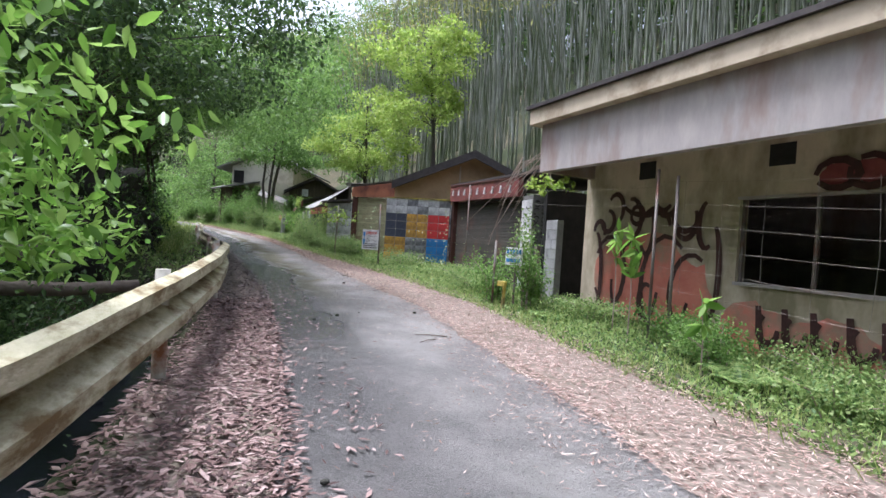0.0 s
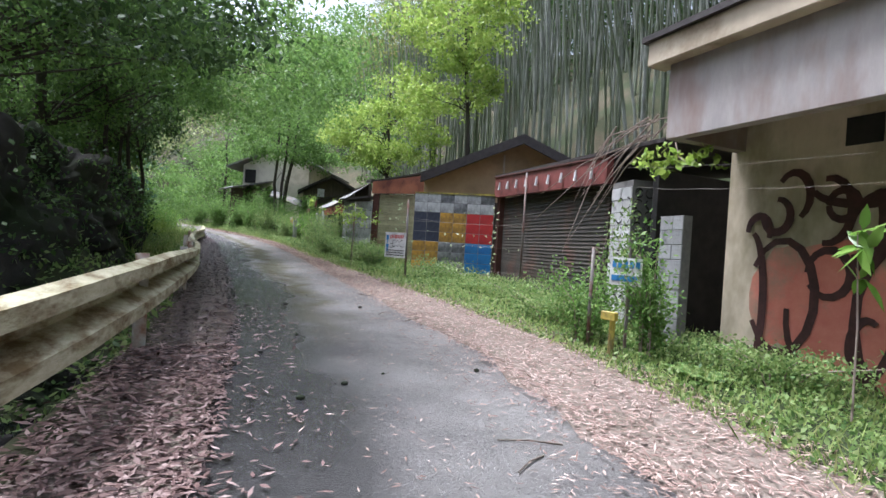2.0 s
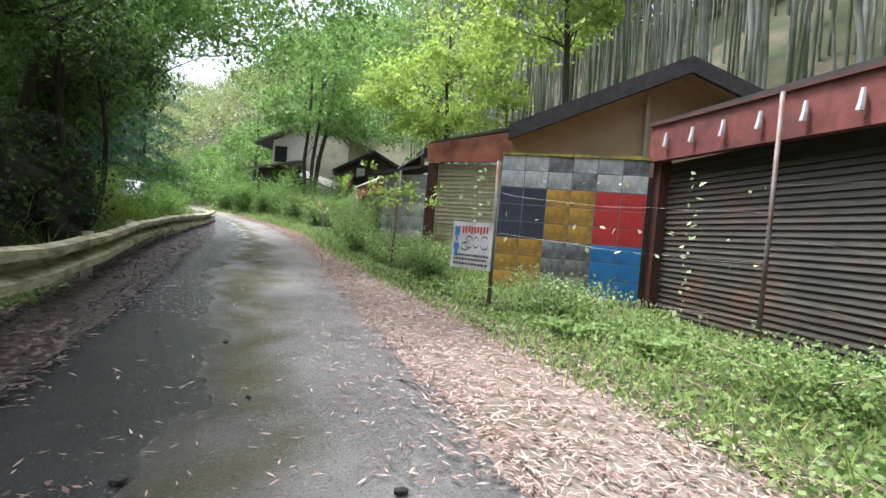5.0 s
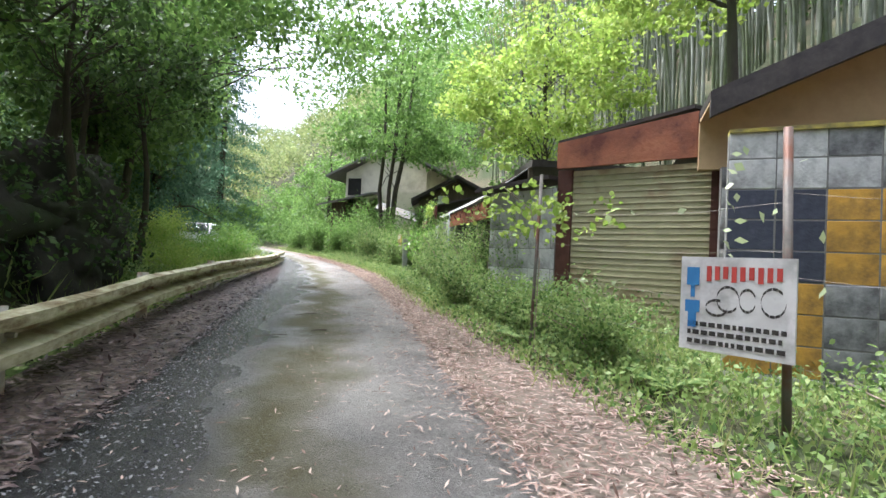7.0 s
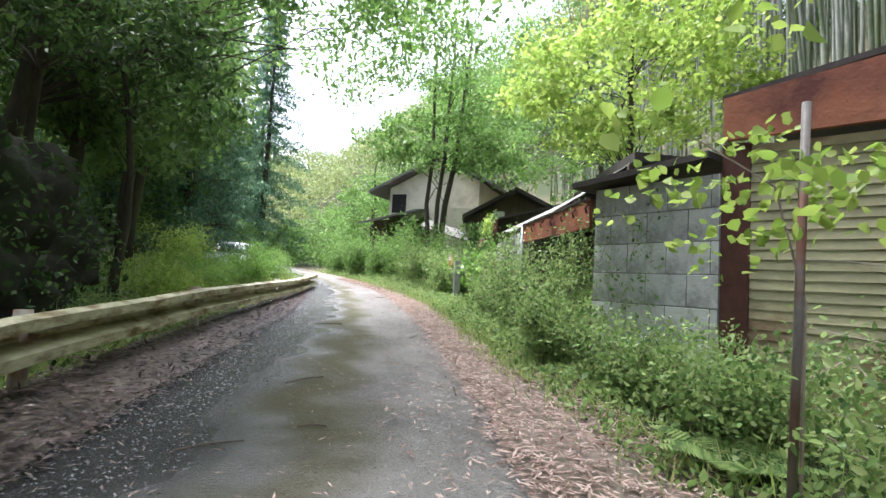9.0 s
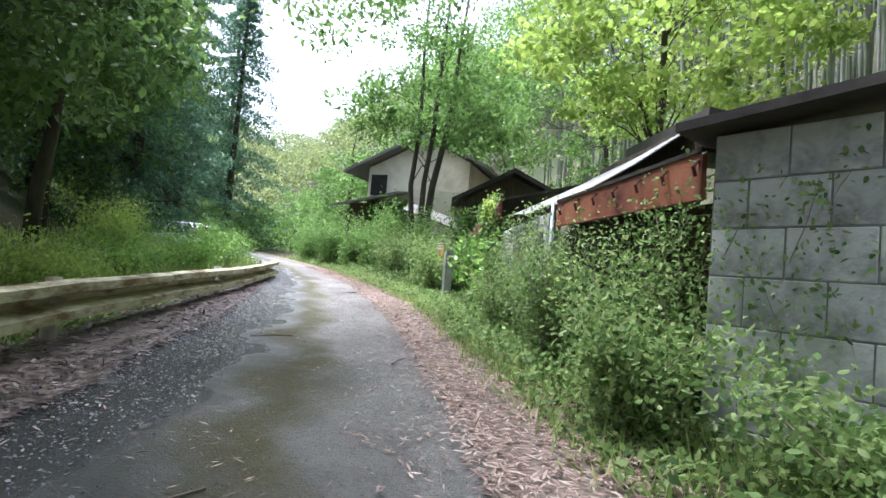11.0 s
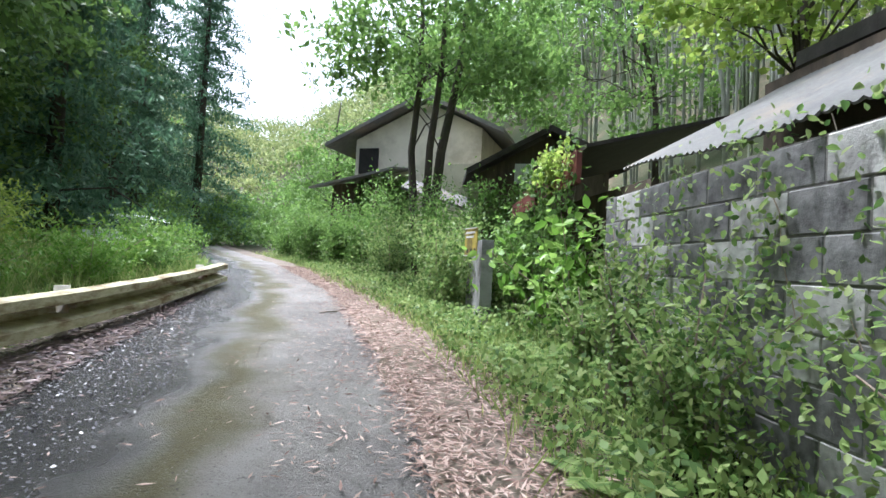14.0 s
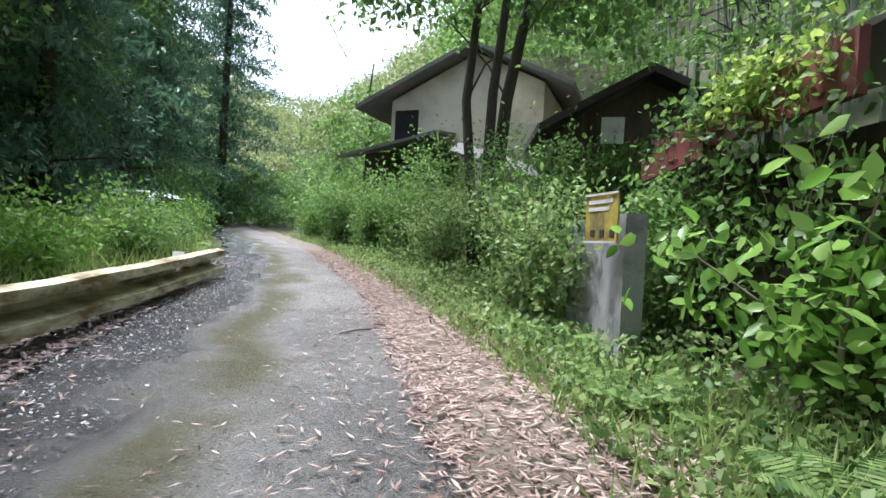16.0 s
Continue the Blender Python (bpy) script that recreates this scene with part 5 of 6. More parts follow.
W, F = M["l_weed"], M["l_fresh"]
for x, y, rx, ry, h, m, n, size in (
        (2.8, 24.3, 0.7, 0.9, 1.5, W, 2300, (0.078, 0.044)), (2.5, 25.0, 0.6, 0.7, 1.3, W, 1900, (0.078, 0.044)), (2.4, 23.3, 0.5, 0.7, 0.85, W, 1300, (0.10, 0.05)), (2.7, 22.0, 0.6, 0.8, 0.65, W, 1400, (0.09, 0.05)),
        (2.9, 21.0, 0.7, 0.8, 0.7, W, 1400, (0.09, 0.05)), (3.0, 19.7, 0.6, 0.8, 0.75, W, 1300, (0.09, 0.05)), (2.35, 26.5, 0.35, 0.6, 0.95, W, 800, (0.085, 0.05)), (2.85, 23.55, 0.35, 0.55, 1.45, W, 1100, (0.078, 0.044)), (3.0, 29.4, 1.0, 0.9, 1.3, F, 250, (0.25, 0.14)), (2.6, 28.2, 0.35, 0.5, 0.7, W, 300, (0.12, 0.07)), (2.45, 30.9, 0.4, 0.6, 0.8, W, 500, (0.12, 0.07)),
        (2.5, 27.4, 0.25, 0.4, 1.2, W, 320, (0.10, 0.06)), (1.9, 31.8, 0.6, 1.0, 1.3, W, 1500, (0.12, 0.06)), (2.0, 33.2, 0.8, 1.0, 1.9, M["l_mid"], 1700, (0.12, 0.06)), (1.4, 35.2, 0.9, 1.0, 1.45, W, 1800, (0.13, 0.07)),
        (0.9, 37.2, 1.0, 1.2, 2.2, M["l_mid"], 1800, (0.14, 0.08)), (0.0, 39.2, 0.9, 1.3, 1.7, M["l_mid"], 1800, (0.16, 0.09)), (-0.9, 42.0, 1.0, 1.5, 1.8, M["l_mid"], 1900, (0.16, 0.09)), (-2.3, 45.5, 1.0, 1.6, 1.6, M["l_mid"], 1700, (0.18, 0.1)),
        (2.9, 30.8, 0.5, 0.7, 1.4, M["l_mid"], 1000, (0.12, 0.06)), (3.8, 17.0, 0.7, 0.8, 0.6, W, 900, (0.08, 0.05)), (4.2, 14.3, 0.7, 1.0, 0.5, W, 900, (0.08, 0.05)), (3.7, 12.5, 0.6, 0.8, 0.55, W, 900, (0.09, 0.05)),
        (3.4, 11.3, 0.5, 0.6, 0.9, M["l_mid"], 700, (0.11, 0.06)), (3.6, 10.4, 0.35, 0.4, 1.35, M["l_mid"], 500, (0.13, 0.06)), (4.1, 9.2, 0.5, 0.9, 0.45, W, 800, (0.09, 0.05)), (4.1, 7.5, 0.5, 0.8, 0.55, M["l_mid"], 800, (0.09, 0.05)),
        (3.7, 6.6, 0.5, 0.7, 0.6, M["l_mid"], 700, (0.09, 0.05)), (4.2, 5.6, 0.6, 0.9, 0.5, W, 900, (0.09, 0.05)), (3.4, 5.2, 0.5, 0.8, 0.4, W, 800, (0.08, 0.05)), (4.2, 10.9, 0.3, 0.3, 0.9, M["l_mid"], 300, (0.10, 0.06)),
        (-3.3, 27.5, 0.8, 1.2, 1.0, M["l_bright"], 1500, (0.12, 0.05)), (-3.6, 30.0, 0.9, 1.3, 1.1, F, 1500, (0.12, 0.05)), (-3.4, 33.0, 0.8, 1.2, 1.2, F, 1400, (0.14, 0.07)), (-3.6, 36.0, 0.9, 1.2, 1.3, M["l_mid"], 1400, (0.14, 0.07)),
        (-4.6, 39.0, 0.9, 1.2, 1.3, F, 1300, (0.14, 0.07)), (-2.9, 24.4, 0.5, 0.9, 0.7, W, 800, (0.10, 0.05)), (-5.6, 33.5, 1.0, 1.5, 1.5, M["l_bright"], 1500, (0.15, 0.06)), (-7.4, 46, 1.4, 2, 2.2, M["l_mid"], 1500, (0.2, 0.1)),
        # ditch shrubs in the leaf copy darkened for shade
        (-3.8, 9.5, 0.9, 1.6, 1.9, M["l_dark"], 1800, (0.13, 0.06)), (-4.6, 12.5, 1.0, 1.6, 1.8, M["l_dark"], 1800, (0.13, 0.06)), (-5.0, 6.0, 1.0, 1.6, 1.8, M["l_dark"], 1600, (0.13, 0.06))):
    bush(x, y, rx, ry, h, m, "leafy wild shrub tangled with weeds on the verge", n, size)


def sapling(x, y, h, tiers, label):
    z0 = float(ground_z(x, y))
    s = thing("sapling", label, "plant", at=(x, y, z0))
    part("stem", tube([(0, 0, -0.03), (0.03, 0.02, h * 0.5), (0.0, 0.05, h)], 0.011, 0.005, 6), M["twig"], s)
    rng = np.random.default_rng(int(x * 100 + y * 7))
    pos = []
    for z, n in tiers:
        for k in range(n):
            a = k * math.tau / n + z
            pos.append((0.03 * math.cos(a), 0.03 * math.sin(a), z))
    pos = np.array(pos)
    obj("leaves", leaf_mesh("leaves", pos, 0.24, 0.085, droop=0.35, rng=rng, wide=True), M["l_fresh"], s)


sapling(3.55, 7.9, 1.55, ((1.5, 9), (1.35, 8), (1.1, 7), (0.95, 6)), "thin sapling with long pale green leaves by the wall")
sapling(3.7, 8.35, 1.6, ((1.6, 8), (1.45, 8), (1.2, 6)), "thin sapling with long pale green leaves by the fence")
sapling(3.25, 6.5, 0.9, ((0.85, 9), (0.6, 7)), "small sapling with drooping leaves on the verge")

def cedar(x, y, h, w):
    """Straight trunk with tiers of drooping boughs, each a spray of needle clumps."""
    rng = np.random.default_rng(int(abs(x * 71 + y * 13)))
    z0 = float(ground_z(x, y)) - 0.2
    c = thing("cedar_tree", "tall dark blue-green cedar at the wood edge", "tree", "cedars", at=(x, y, z0))
    part("trunk", tube([(0, 0, 0), (0.05, 0, h * 0.5), (0, 0.05, h)], 0.26, 0.03, 8), M["bark"], c, smooth=True)
    pos = []
    for k in range(95):
        f = k / 94
        z, a = h * (0.06 + 0.92 * f), k * 2.4 + rng.normal() * 0.3
        L = w * (1 - f) ** 0.75 * rng.uniform(0.65, 1.15) + 0.25
        tip = Vector((math.cos(a) * L, math.sin(a) * L, -0.22 * L))
        if k % 4 == 0:
            part("bough", tube([(0, 0, z), (tip.x * 0.5, tip.y * 0.5, z + 0.05 * L), (tip.x, tip.y, z + tip.z)], 0.035, 0.01, 4), M["bark"], c)
        for g in np.linspace(0.2, 1, 7):
            q = np.array((tip.x * g, tip.y * g, z + tip.z * g * g))
            pos.append(q + rng.normal(size=(26, 3)) * np.array((0.2, 0.2, 0.1)) * (0.5 + 0.22 * L))
    obj("crown", leaf_mesh("crown", np.concatenate(pos), 0.26, 0.075, droop=0.7, rng=rng), M["l_cedar"], c)


for x, y, h, w in ((-8.8, 55, 20, 2.7), (-10.6, 60, 22, 3.0), (-12.2, 52, 21, 3.0), (-9.6, 47, 17, 2.6), (-14.5, 58, 23, 3.2), (-8.2, 40.5, 13, 2.3), (-11.2, 40, 17, 2.8), (-14.5, 45, 20, 3.0), (-10.4, 51, 19, 2.8)):
    cedar(x, y, h, w + 0.8)


def fern(x, y, size, n=9):
    """Arching fronds, each a rib with paired leaflets that shorten to the tip."""
    rng = random.Random(int(x * 977 + y * 131))
    f = thing("fern", "green fern with arching fronds among the weeds", "fern", "verge ferns", at=(x, y, float(ground_z(x, y))))
    for k in range(n):
        a, L = k * math.tau / n + rng.uniform(-0.3, 0.3), size * rng.uniform(0.75, 1.15)
        d, sd = Vector((math.cos(a), math.sin(a), 0)), Vector((-math.sin(a), math.cos(a), 0))
        rise = rng.uniform(0.55, 0.95)

        def at(t):
            return d * (L * t * 0.85) + Vector((0, 0, L * (rise * t - 0.62 * rise * t * t)))

        bm = tube([at(t) for t in (0, 0.25, 0.5, 0.75, 1)], 0.004, 0.0015, 3)
        for i in range(2, 20):
            t = i / 20
            w = L * 0.24 * math.sin(math.pi * (0.12 + 0.86 * t)) ** 0.8
            p, q = at(t), at(min(t + 0.036, 1))
            for sgn in (-1, 1):
                e = (p + q) / 2 + sd * sgn * w + d * w * 0.3 - Vector((0, 0, w * 0.18))
                m1 = p.lerp(e, 0.55) - d * 0.006
                m2 = q.lerp(e, 0.55) + d * 0.006
                bm.faces.new([bm.verts.new(c) for c in (p, m1, e, m2, q)])
        part("frond", bm, M["l_weed"], f)


for x, y, size in ((3.35, 6.05, 0.55), (3.75, 5.5, 0.5), (3.9, 7.1, 0.45), (3.5, 9.6, 0.4), (3.55, 16.4, 0.5), (4.1, 15.7, 0.5), (3.9, 17.3, 0.45), (3.1, 18.8, 0.45), (2.6, 20.6, 0.5), (2.15, 27.9, 0.5), (2.3, 28.5, 0.5), (2.05, 29.6, 0.42), (1.95, 26.4, 0.4), (-3.1, 25.6, 0.5), (-3.0, 28.8, 0.5), (-2.6, 22.6, 0.45)):
    fern(x, y, size)

# vine leaves on the fence post and wires
rng = np.random.default_rng(21)
vine = thing("climbing_vine", "bright round-leaved vine hanging on the fence post", "vine", at=(2.4, 19.92, 2.4))
cl = rng.normal(size=(42, 3)) * np.array((0.36, 0.45, 0.2)) + np.array((0.0, 0.1, 0.0))
part("stem", tube([(0, 0, -1.4), (0.03, 0.02, -0.5), (-0.05, 0.1, 0.0), (-0.3, 0.3, 0.25)], 0.008, 0.004, 5), M["twig"], vine)
obj("leaves", leaf_mesh("leaves", cloud(cl, 9, 0.09, rng), 0.066, 0.056, droop=0.3, rng=rng, wide=True), M["l_bright"], vine)
tuft = thing("hanging_tuft", "bright leafy tuft growing from the eaves corner", "plant", at=(4.15, 10.75, 3.0))
part("stem", tube([(0.05, 0.0, 0.2), (0.0, -0.1, 0.0), (-0.1, -0.3, -0.1)], 0.01, 0.004, 5), M["twig"], tuft)
obj("leaves", leaf_mesh("leaves", cloud(rng.normal(size=(22, 3)) * np.array((0.16, 0.28, 0.09)), 9, 0.06, rng), 0.10, 0.06, droop=0.3, rng=rng, wide=True), M["l_bright"], tuft)
bits = []
for (ax, ay), (bx, by), zs in (((3.2, 17.8), (4.95, 15.3), (0.5, 1.05, 1.3, 1.8)), ((3.2, 17.8), (2.4, 19.92), (0.9, 1.5))):
    for z in zs:
        for f in rng.random(10):
            y = ay + (by - ay) * f
            bits.append((ax + (bx - ax) * f, y, base_z(y) + z - 0.05))
for z in np.linspace(0.3, 1.9, 26):
    bits += [(4.55 + rng.normal() * 0.02, 15.9, base_z(16) + z), (3.05 + rng.normal() * 0.03, 18.1, base_z(18) + z)]
vl = thing("creeper", "thin creeper with small pale leaves on the fence wires", "vine")
obj("leaves", leaf_mesh("leaves", np.array(bits), 0.075, 0.05, droop=0.4, rng=rng), M["l_cream"], vl)

def creeper(a, b, z0, z1, n, m, size, label, seed):
    """Leaves in hanging strands over a wall from a to b, with bare stems between."""
    g = np.random.default_rng(seed)
    A, B = np.array(a), np.array(b)
    t = thing("wall_creeper", label, "vine", "wall creepers", at=(float(A[0]), float(A[1]), z0))
    d = (B - A) / np.linalg.norm(B - A)
    face = np.array((d[1], -d[0]))
    face = face if face[0] < 0 else -face
    pos = []
    for k in range(n):
        f, top = g.random(), z1 - (z1 - z0) * g.random() ** 2 * 0.6
        low = z0 + (top - z0) * g.random() * 0.7
        p = A + (B - A) * f - A
        pts = []
        for q in np.linspace(0, 1, 6):
            sway = d * math.sin(q * 5 + k) * 0.07 + face * (0.05 + 0.05 * math.sin(q * 3 + k * 2))
            pts.append((p[0] + sway[0], p[1] + sway[1], low + (top - low) * q - z0))
        if k % 3 == 0:
            part("stem", tube(pts, 0.005, 0.003, 3), M["twig"], t)
        c = np.repeat(np.array(pts), 8, axis=0)
        pos.append(c + g.normal(size=c.shape) * np.array((0.05, 0.08, 0.07)) + np.array((*(face * 0.03), 0)))
    obj("leaves", leaf_mesh("leaves", np.concatenate(pos), size, size * 0.6, droop=0.6, rng=g, wide=True), m, t)


for i, (a, b, z0, z1, n, m, size) in enumerate((
        ((2.72, 25.7), (2.9, 28.3), 1.3, 2.85, 48, M["l_weed"], 0.045), ((2.93, 23.3), (3.3, 22.7), 1.2, 2.9, 14, M["l_weed"], 0.045), ((3.0, 29.2), (3.12, 31.7), 1.5, 3.5, 46, M["l_shade"], 0.07), ((2.72, 25.4), (2.96, 23.5), 1.2, 2.5, 24, M["l_weed"], 0.04),
        ((2.0, 31.6), (1.95, 30.6), 1.5, 2.5, 10, M["l_weed"], 0.06), ((2.95, 29.1), (3.05, 30.6), 3.1, 3.5, 14, M["l_bright"], 0.06), ((0.5, 41.0), (2.2, 40.1), 2.4, 4.7, 60, M["l_mid"], 0.13),
        ((3.1, 35.3), (4.6, 34.75), 2.2, 4.0, 50, M["l_mid"], 0.11), ((4.62, 12.6), (4.5, 11.2), 0.7, 2.6, 12, M["l_weed"], 0.06))):
    creeper(a, b, z0, z1, n, m, size, "green creeper trailing over the derelict wall", 40 + i)

# ivy on the shaded bank
iv = []
g = np.random.default_rng(77)
for x, y, z, sx, sy, sz in ((-4.6, 19.5, 1.9, 1.6, 3.2, 1.5), (-4.2, 24.0, 1.9, 1.1, 2.0, 1.3), (-5.0, 15.5, 1.6, 1.5, 2.2, 1.7)):
    d = g.normal(size=(5200, 3))
    d /= np.linalg.norm(d, axis=1, keepdims=True)
    d = d[(d[:, 2] > -0.3) & (wobble(d[:, 1] * 5 + y, d[:, 2] * 5, 1.0) > -0.25)]
    iv.append(np.array((x, y, z)) + d * np.array((sx, sy, sz)) * g.uniform(0.95, 1.3, len(d))[:, None])
stuff("bank_ivy", leaf_mesh("bank_ivy", np.concatenate(iv), 0.10, 0.06, droop=0.6, rng=g), M["l_dark"], "dark ivy and ferns hanging over the shaded bank", "ivy")

# dead branches over the shed roof
dead = thing("dead_branches", "bare pinkish dead branches fallen over the shed fascia", "branch")
rb = random.Random(5)
for k in range(16):
    p = Vector((4.55 + rb.uniform(-0.1, 0.3), 11.6 + rb.uniform(-0.3, 0.9), 3.55 + rb.uniform(-0.1, 0.2)))
    d = Vector((rb.uniform(-0.35, 0.05), rb.uniform(0.3, 1.1), rb.uniform(-0.75, -0.15))).normalized()
    L = rb.uniform(0.7, 1.9)
    e = p + d * L + Vector((0, 0, -0.15 * L))
    part("twig", tube([p, p.lerp(e, 0.5) + Vector((0, 0, 0.12)), e], 0.014, 0.004, 5), M["twig"], dead)

# litter
def scatter(n, y0, y1, xl, xr, rng, power=1.0):
    y = rng.uniform(y0, y1, n)
    f = rng.random(n) ** power
    x = xl(y) + (xr(y) - xl(y)) * f
    return x, y


for name, n, y0, y1, xl, xr, m, L, Wd, pw in (
        ("leaf_litter_verge", 62000, 1, 40, lambda y: road_right(y) - 0.12, lambda y: green_edge(y) + 0.35, M["litter"], 0.075, 0.013, 1.0),
        ("leaf_litter_road_edge", 9000, 1, 40, lambda y: road_right(y) + 0.1, lambda y: road_right(y) - 0.75, M["litter"], 0.07, 0.012, 2.2),
        ("leaf_litter_road_edge_stream", 1200, 1, 14, lambda y: road_left(y) - 0.1, lambda y: road_left(y) + 0.8, M["litterdark"], 0.085, 0.024, 2.2),
        ("leaf_litter_wet", 24000, 10.5, 36, lambda y: np.minimum(rail_x(y), road_left(y) - 0.5) - 0.15, lambda y: road_left(y) + 0.12, M["litterwet"], 0.075, 0.022, 1.0),
        ("gravel_chips", 20000, 17, 38, lambda y: road_left(y) - 0.2, lambda y: road_left(y) + 0.8, M["chips"], 0.022, 0.014, 1.7),
        ("leaf_litter_railside", 13000, 1, 11.5, lambda y: np.minimum(rail_x(y), road_left(y) - 0.5) - 0.15, lambda y: road_left(y) + 0.12, M["litterdark"], 0.085, 0.026, 1.0),
        ("leaf_litter_bank", 5000, 1, 36, lambda y: left_line(y) - 1.4, lambda y: left_line(y), M["litterdark"], 0.12, 0.05, 1.0),
        ("leaf_litter_road", 6500, 1, 36, road_left, road_right, M["litter"], 0.06, 0.010, 1.0)):
    x, y = scatter(n, y0, y1, xl, xr, R, pw)
    if name.endswith("road"):
        keep = (wobble(x * 3, y * 0.9, 1.1) > 0.1) | (R.random(n) < 0.3)
        x, y = x[keep], y[keep]
    z = ground_z(x, y) + 0.03 + R.random(len(x)) * 0.018
    chips = name.startswith("gravel")
    stuff(name, leaf_mesh(name, np.stack([x, y, z - 0.01 * chips], -1), L, Wd, flat=0.9 - 0.2 * chips, rng=R), m, "wet grey gravel chips along the lane's edge" if chips else "fallen leaves scattered on the ground", "gravel" if chips else "leaf litter")
# small stones and sticks on the road
bm = bmesh.new()
for k in range(16):
    y = R.uniform(4.5, 18)
    x = road_left(y) + (road_right(y) - road_left(y)) * R.random()
    g = bmesh.ops.create_icosphere(bm, subdivisions=1, radius=float(R.uniform(0.012, 0.035)))
    for v in g["verts"]:
        v.co = Vector((v.co.x * 1.3, v.co.y, v.co.z * 0.8)) + Vector((x, y, base_z(y) + 0.03))
tagged(part("road_stones", bm, M["rock"], None), "small dark stones scattered on the asphalt", "stones", kind="stuff")
for k in range(12):
    y = R.uniform(6, 33)
    x = road_left(y) + (road_right(y) - road_left(y)) * R.uniform(0.3, 0.95)
    a, L = R.uniform(0, 6.28), R.uniform(0.08, 0.22)
    st = part("stick", tube([(-L * math.cos(a), -L * math.sin(a), 0.008), (0, 0.02, 0.014), (L * math.cos(a), L * math.sin(a), 0.008)], 0.008, 0.005, 5), M["log"], None)
    st.location = (x, y, base_z(y) + 0.02)
    tagged(st, "short dead stick lying on the asphalt", "stick", "sticks on the road")

# verge grass and weeds
x, y = scatter(30000, 2, 48, lambda y: green_edge(y) - 0.1, lambda y: wall_line(y) + 0.3, R)
x = x + R.normal(size=len(x)) * 0.1
z = ground_z(x, y) - 0.01
stuff("verge_grass", leaf_mesh("verge_grass", np.stack([x, y, z], -1), 0.19, 0.010, up=0.7, rng=R), M["l_grass"], "uneven green grass on the verge", "grass")
x, y = scatter(90000, 2, 46, lambda y: green_edge(y) - 0.05, lambda y: wall_line(y) + 0.4, R)
z = ground_z(x, y) + R.random(len(x)) ** 1.7 * (0.22 + 0.25 * np.clip((y - 16) / 8, 0, 1)) * (0.6 + 0.4 * wobble(x, y))
stuff("verge_weeds", leaf_mesh("verge_weeds", np.stack([x, y, z], -1), 0.06, 0.034, rng=R), M["l_weed"], "low broad-leaved weeds covering the verge", "weeds")
x, y = scatter(22000, 22, 50, lambda y: left_line(y) - 4.5, lambda y: left_line(y) - 0.15, R)
z = ground_z(x, y)
stuff("bank_grass", leaf_mesh("bank_grass", np.stack([x, y, z], -1), 0.55, 0.02, up=0.8, rng=R), M["l_grass"], "tall grass on the bank behind the guardrail", "grass")
x, y = scatter(14000, 12, 40, lambda y: left_line(y) - 3.5, lambda y: left_line(y) + 0.1, R)
z = ground_z(x, y) + R.random(len(x)) * 0.3
stuff("bank_weeds", leaf_mesh("bank_weeds", np.stack([x, y, z], -1), 0.11, 0.055, rng=R), M["l_weed"], "weeds and ferns on the bank", "weeds")

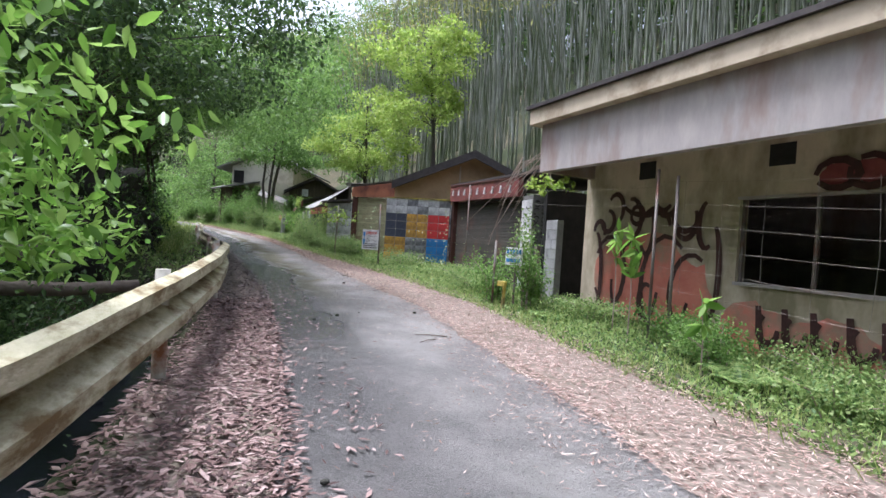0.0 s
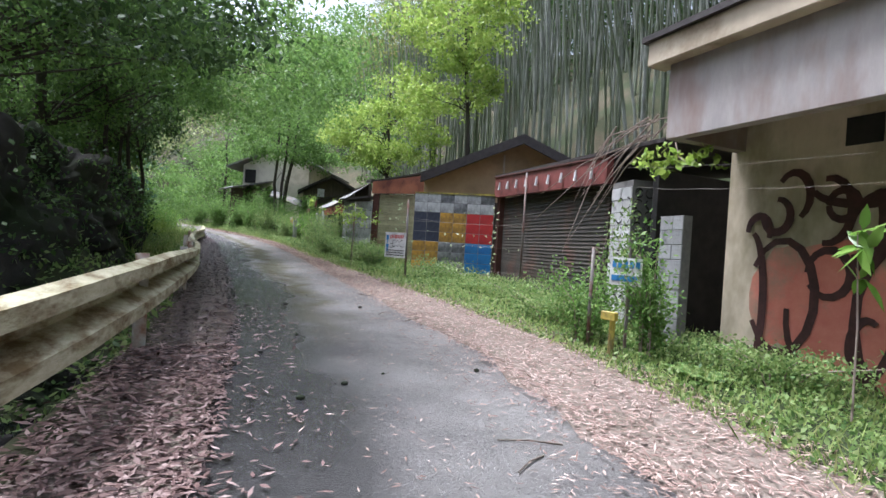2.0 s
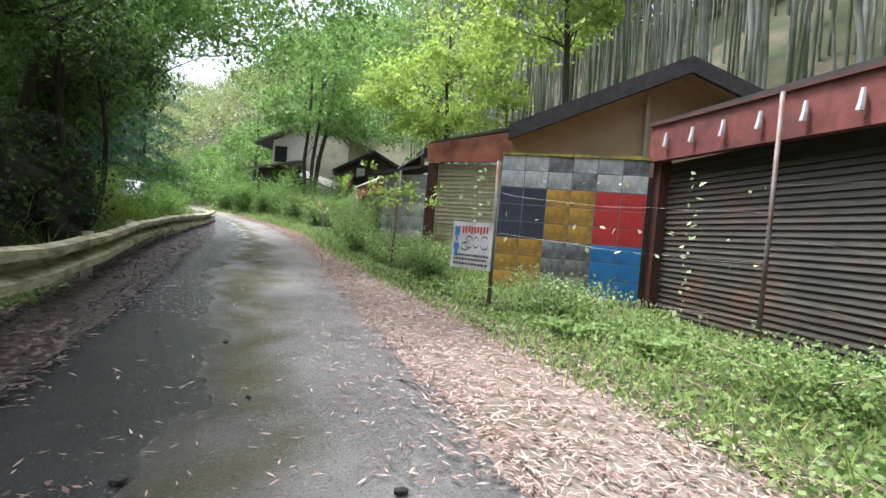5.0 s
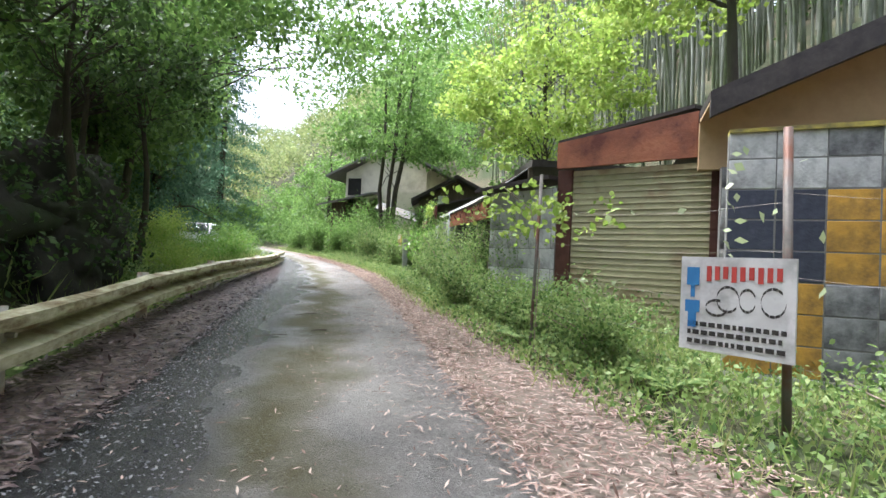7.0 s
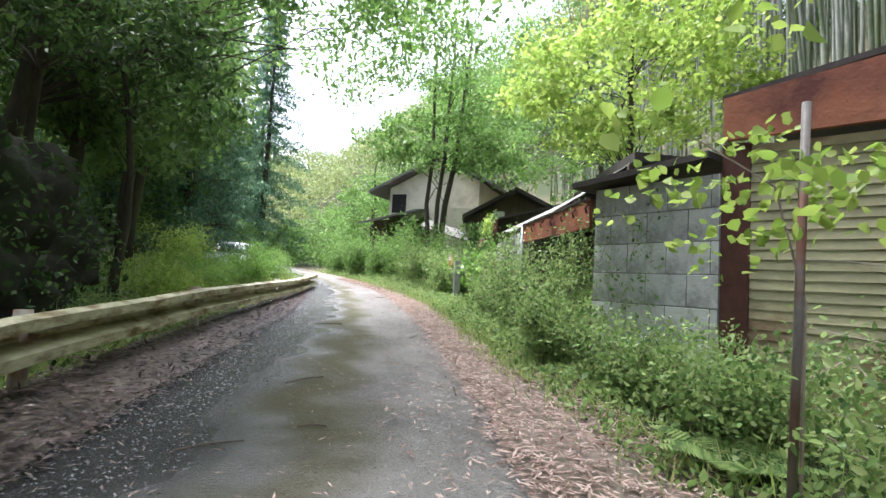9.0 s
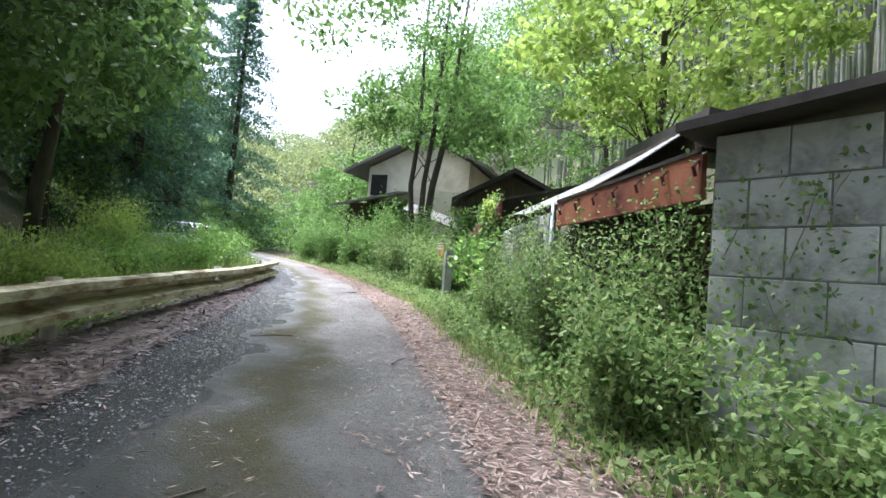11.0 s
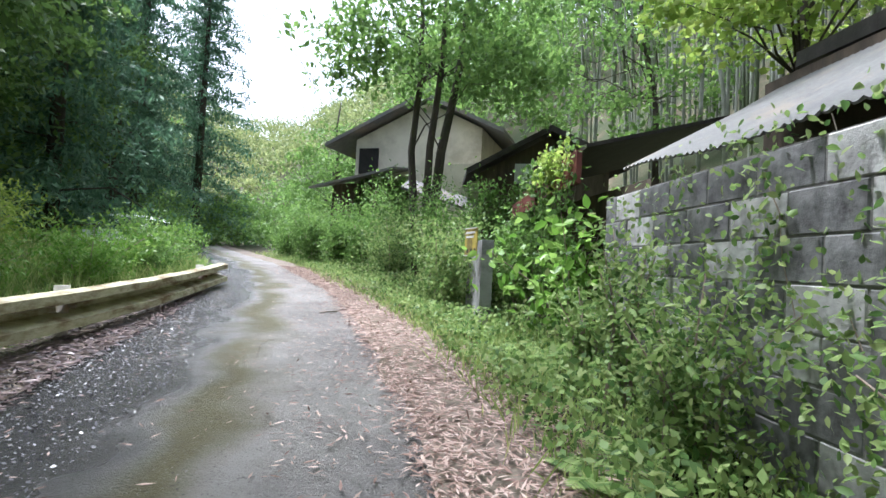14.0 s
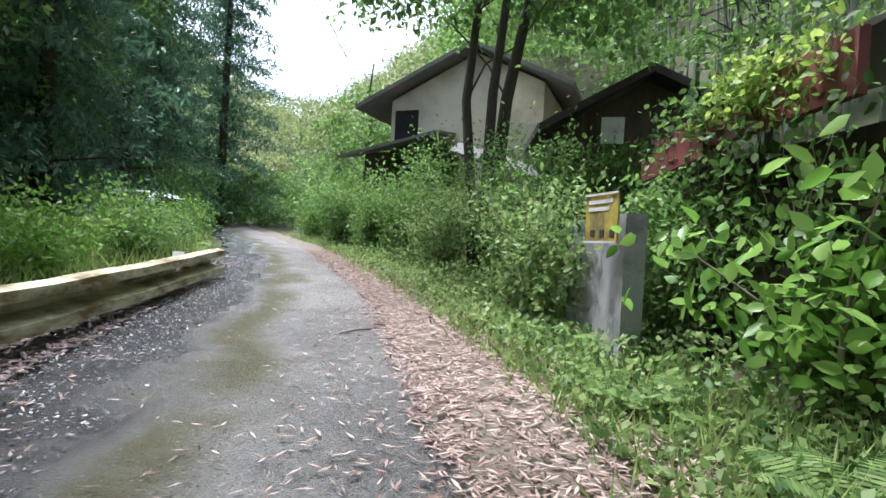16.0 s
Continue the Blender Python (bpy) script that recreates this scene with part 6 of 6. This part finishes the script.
# bamboo grove on the slope
n = 950
bx, by = R.uniform(8.5, 24, n), R.uniform(2, 46, n)
keep = bx > wall_line(by) + 4.2
bx, by = bx[keep], by[keep]
bz = ground_z(bx, by)
V, Q = [], []
for i in range(len(bx)):
    h, rr = R.uniform(9, 14), R.uniform(0.035, 0.065)
    lx, ly = R.normal(-0.9, 0.7), R.normal(0.1, 0.7)
    k0 = len(V)
    for s in range(5):
        f = s / 4
        cx, cy, cz = bx[i] + lx * f * f, by[i] + ly * f * f, bz[i] + h * f - 0.2
        for a in range(5):
            V.append((cx + rr * (1 - 0.6 * f) * math.cos(a * 1.2566), cy + rr * (1 - 0.6 * f) * math.sin(a * 1.2566), cz))
    for s in range(4):
        for a in range(5):
            Q.append((k0 + s * 5 + a, k0 + s * 5 + (a + 1) % 5, k0 + s * 5 + 5 + (a + 1) % 5, k0 + s * 5 + 5 + a))
stuff("bamboo_grove", np_mesh("bamboo_grove", np.array(V), np.array(Q)), M["culm"], "dense grove of grey-green bamboo culms on the slope", "bamboo")
tops = np.stack([bx - 0.9, by, bz + R.uniform(8, 13, len(bx))], -1)
stuff("bamboo_foliage", leaf_mesh("bamboo_foliage", cloud(tops, 40, 0.9, R), 0.3, 0.06, droop=0.6, rng=R), M["l_bamboo"], "feathery bamboo foliage at the tops of the culms", "bamboo")

# woods on the slopes and the far hill
def wood(name, n, xr, yr, hr, per, spread, size, m, label):
    x, y = R.uniform(*xr, n), R.uniform(*yr, n)
    z = ground_z(x, y) + R.uniform(*hr, n)
    stuff(name, leaf_mesh(name, cloud(np.stack([x, y, z], -1), int(per * 1.7), spread, R), size * 0.72, size * 0.4, rng=R), m, label, "woods")


# leaf colour darkened for the shade of this wood
wood("wood_stream_side", 950, (-24, -8), (-10, 46), (0.3, 10), 70, 0.9, 0.30, M["l_shade"], "dense wood on the stream side, leaves darkened for shade")
wood("wood_behind_bend", 600, (-36, -14), (40, 74), (0.5, 13), 60, 1.2, 0.42, M["l_mid"], "mixed green wood beyond the bend")
wood("bend_thicket", 260, (-13, 2), (54, 74), (0.2, 2.6), 60, 0.9, 0.36, M["l_mid"], "low green thicket beyond the bend")
wood("hill_wood", 600, (3, 32), (52, 74), (0.3, 10), 60, 1.3, 0.42, M["l_mid"], "leafy wood at the foot of the hill")
wood("far_hill_wood", 1500, (-60, 60), (76, 135), (0, 4), 60, 1.7, 0.62, M["l_hill"], "pale sunlit wood on the far hill")
wood("grove_back", 1100, (19, 40), (-10, 60), (0, 15), 60, 1.5, 0.5, M["l_dark"], "dark wood above the bamboo")
# added foliage across the road, never in view; blocks light from behind
wood("wood_behind", 300, (-14, 14), (-30, -8), (0, 9), 50, 1.5, 0.6, M["l_dark"], "unseen dark wood added behind the start of the walk")
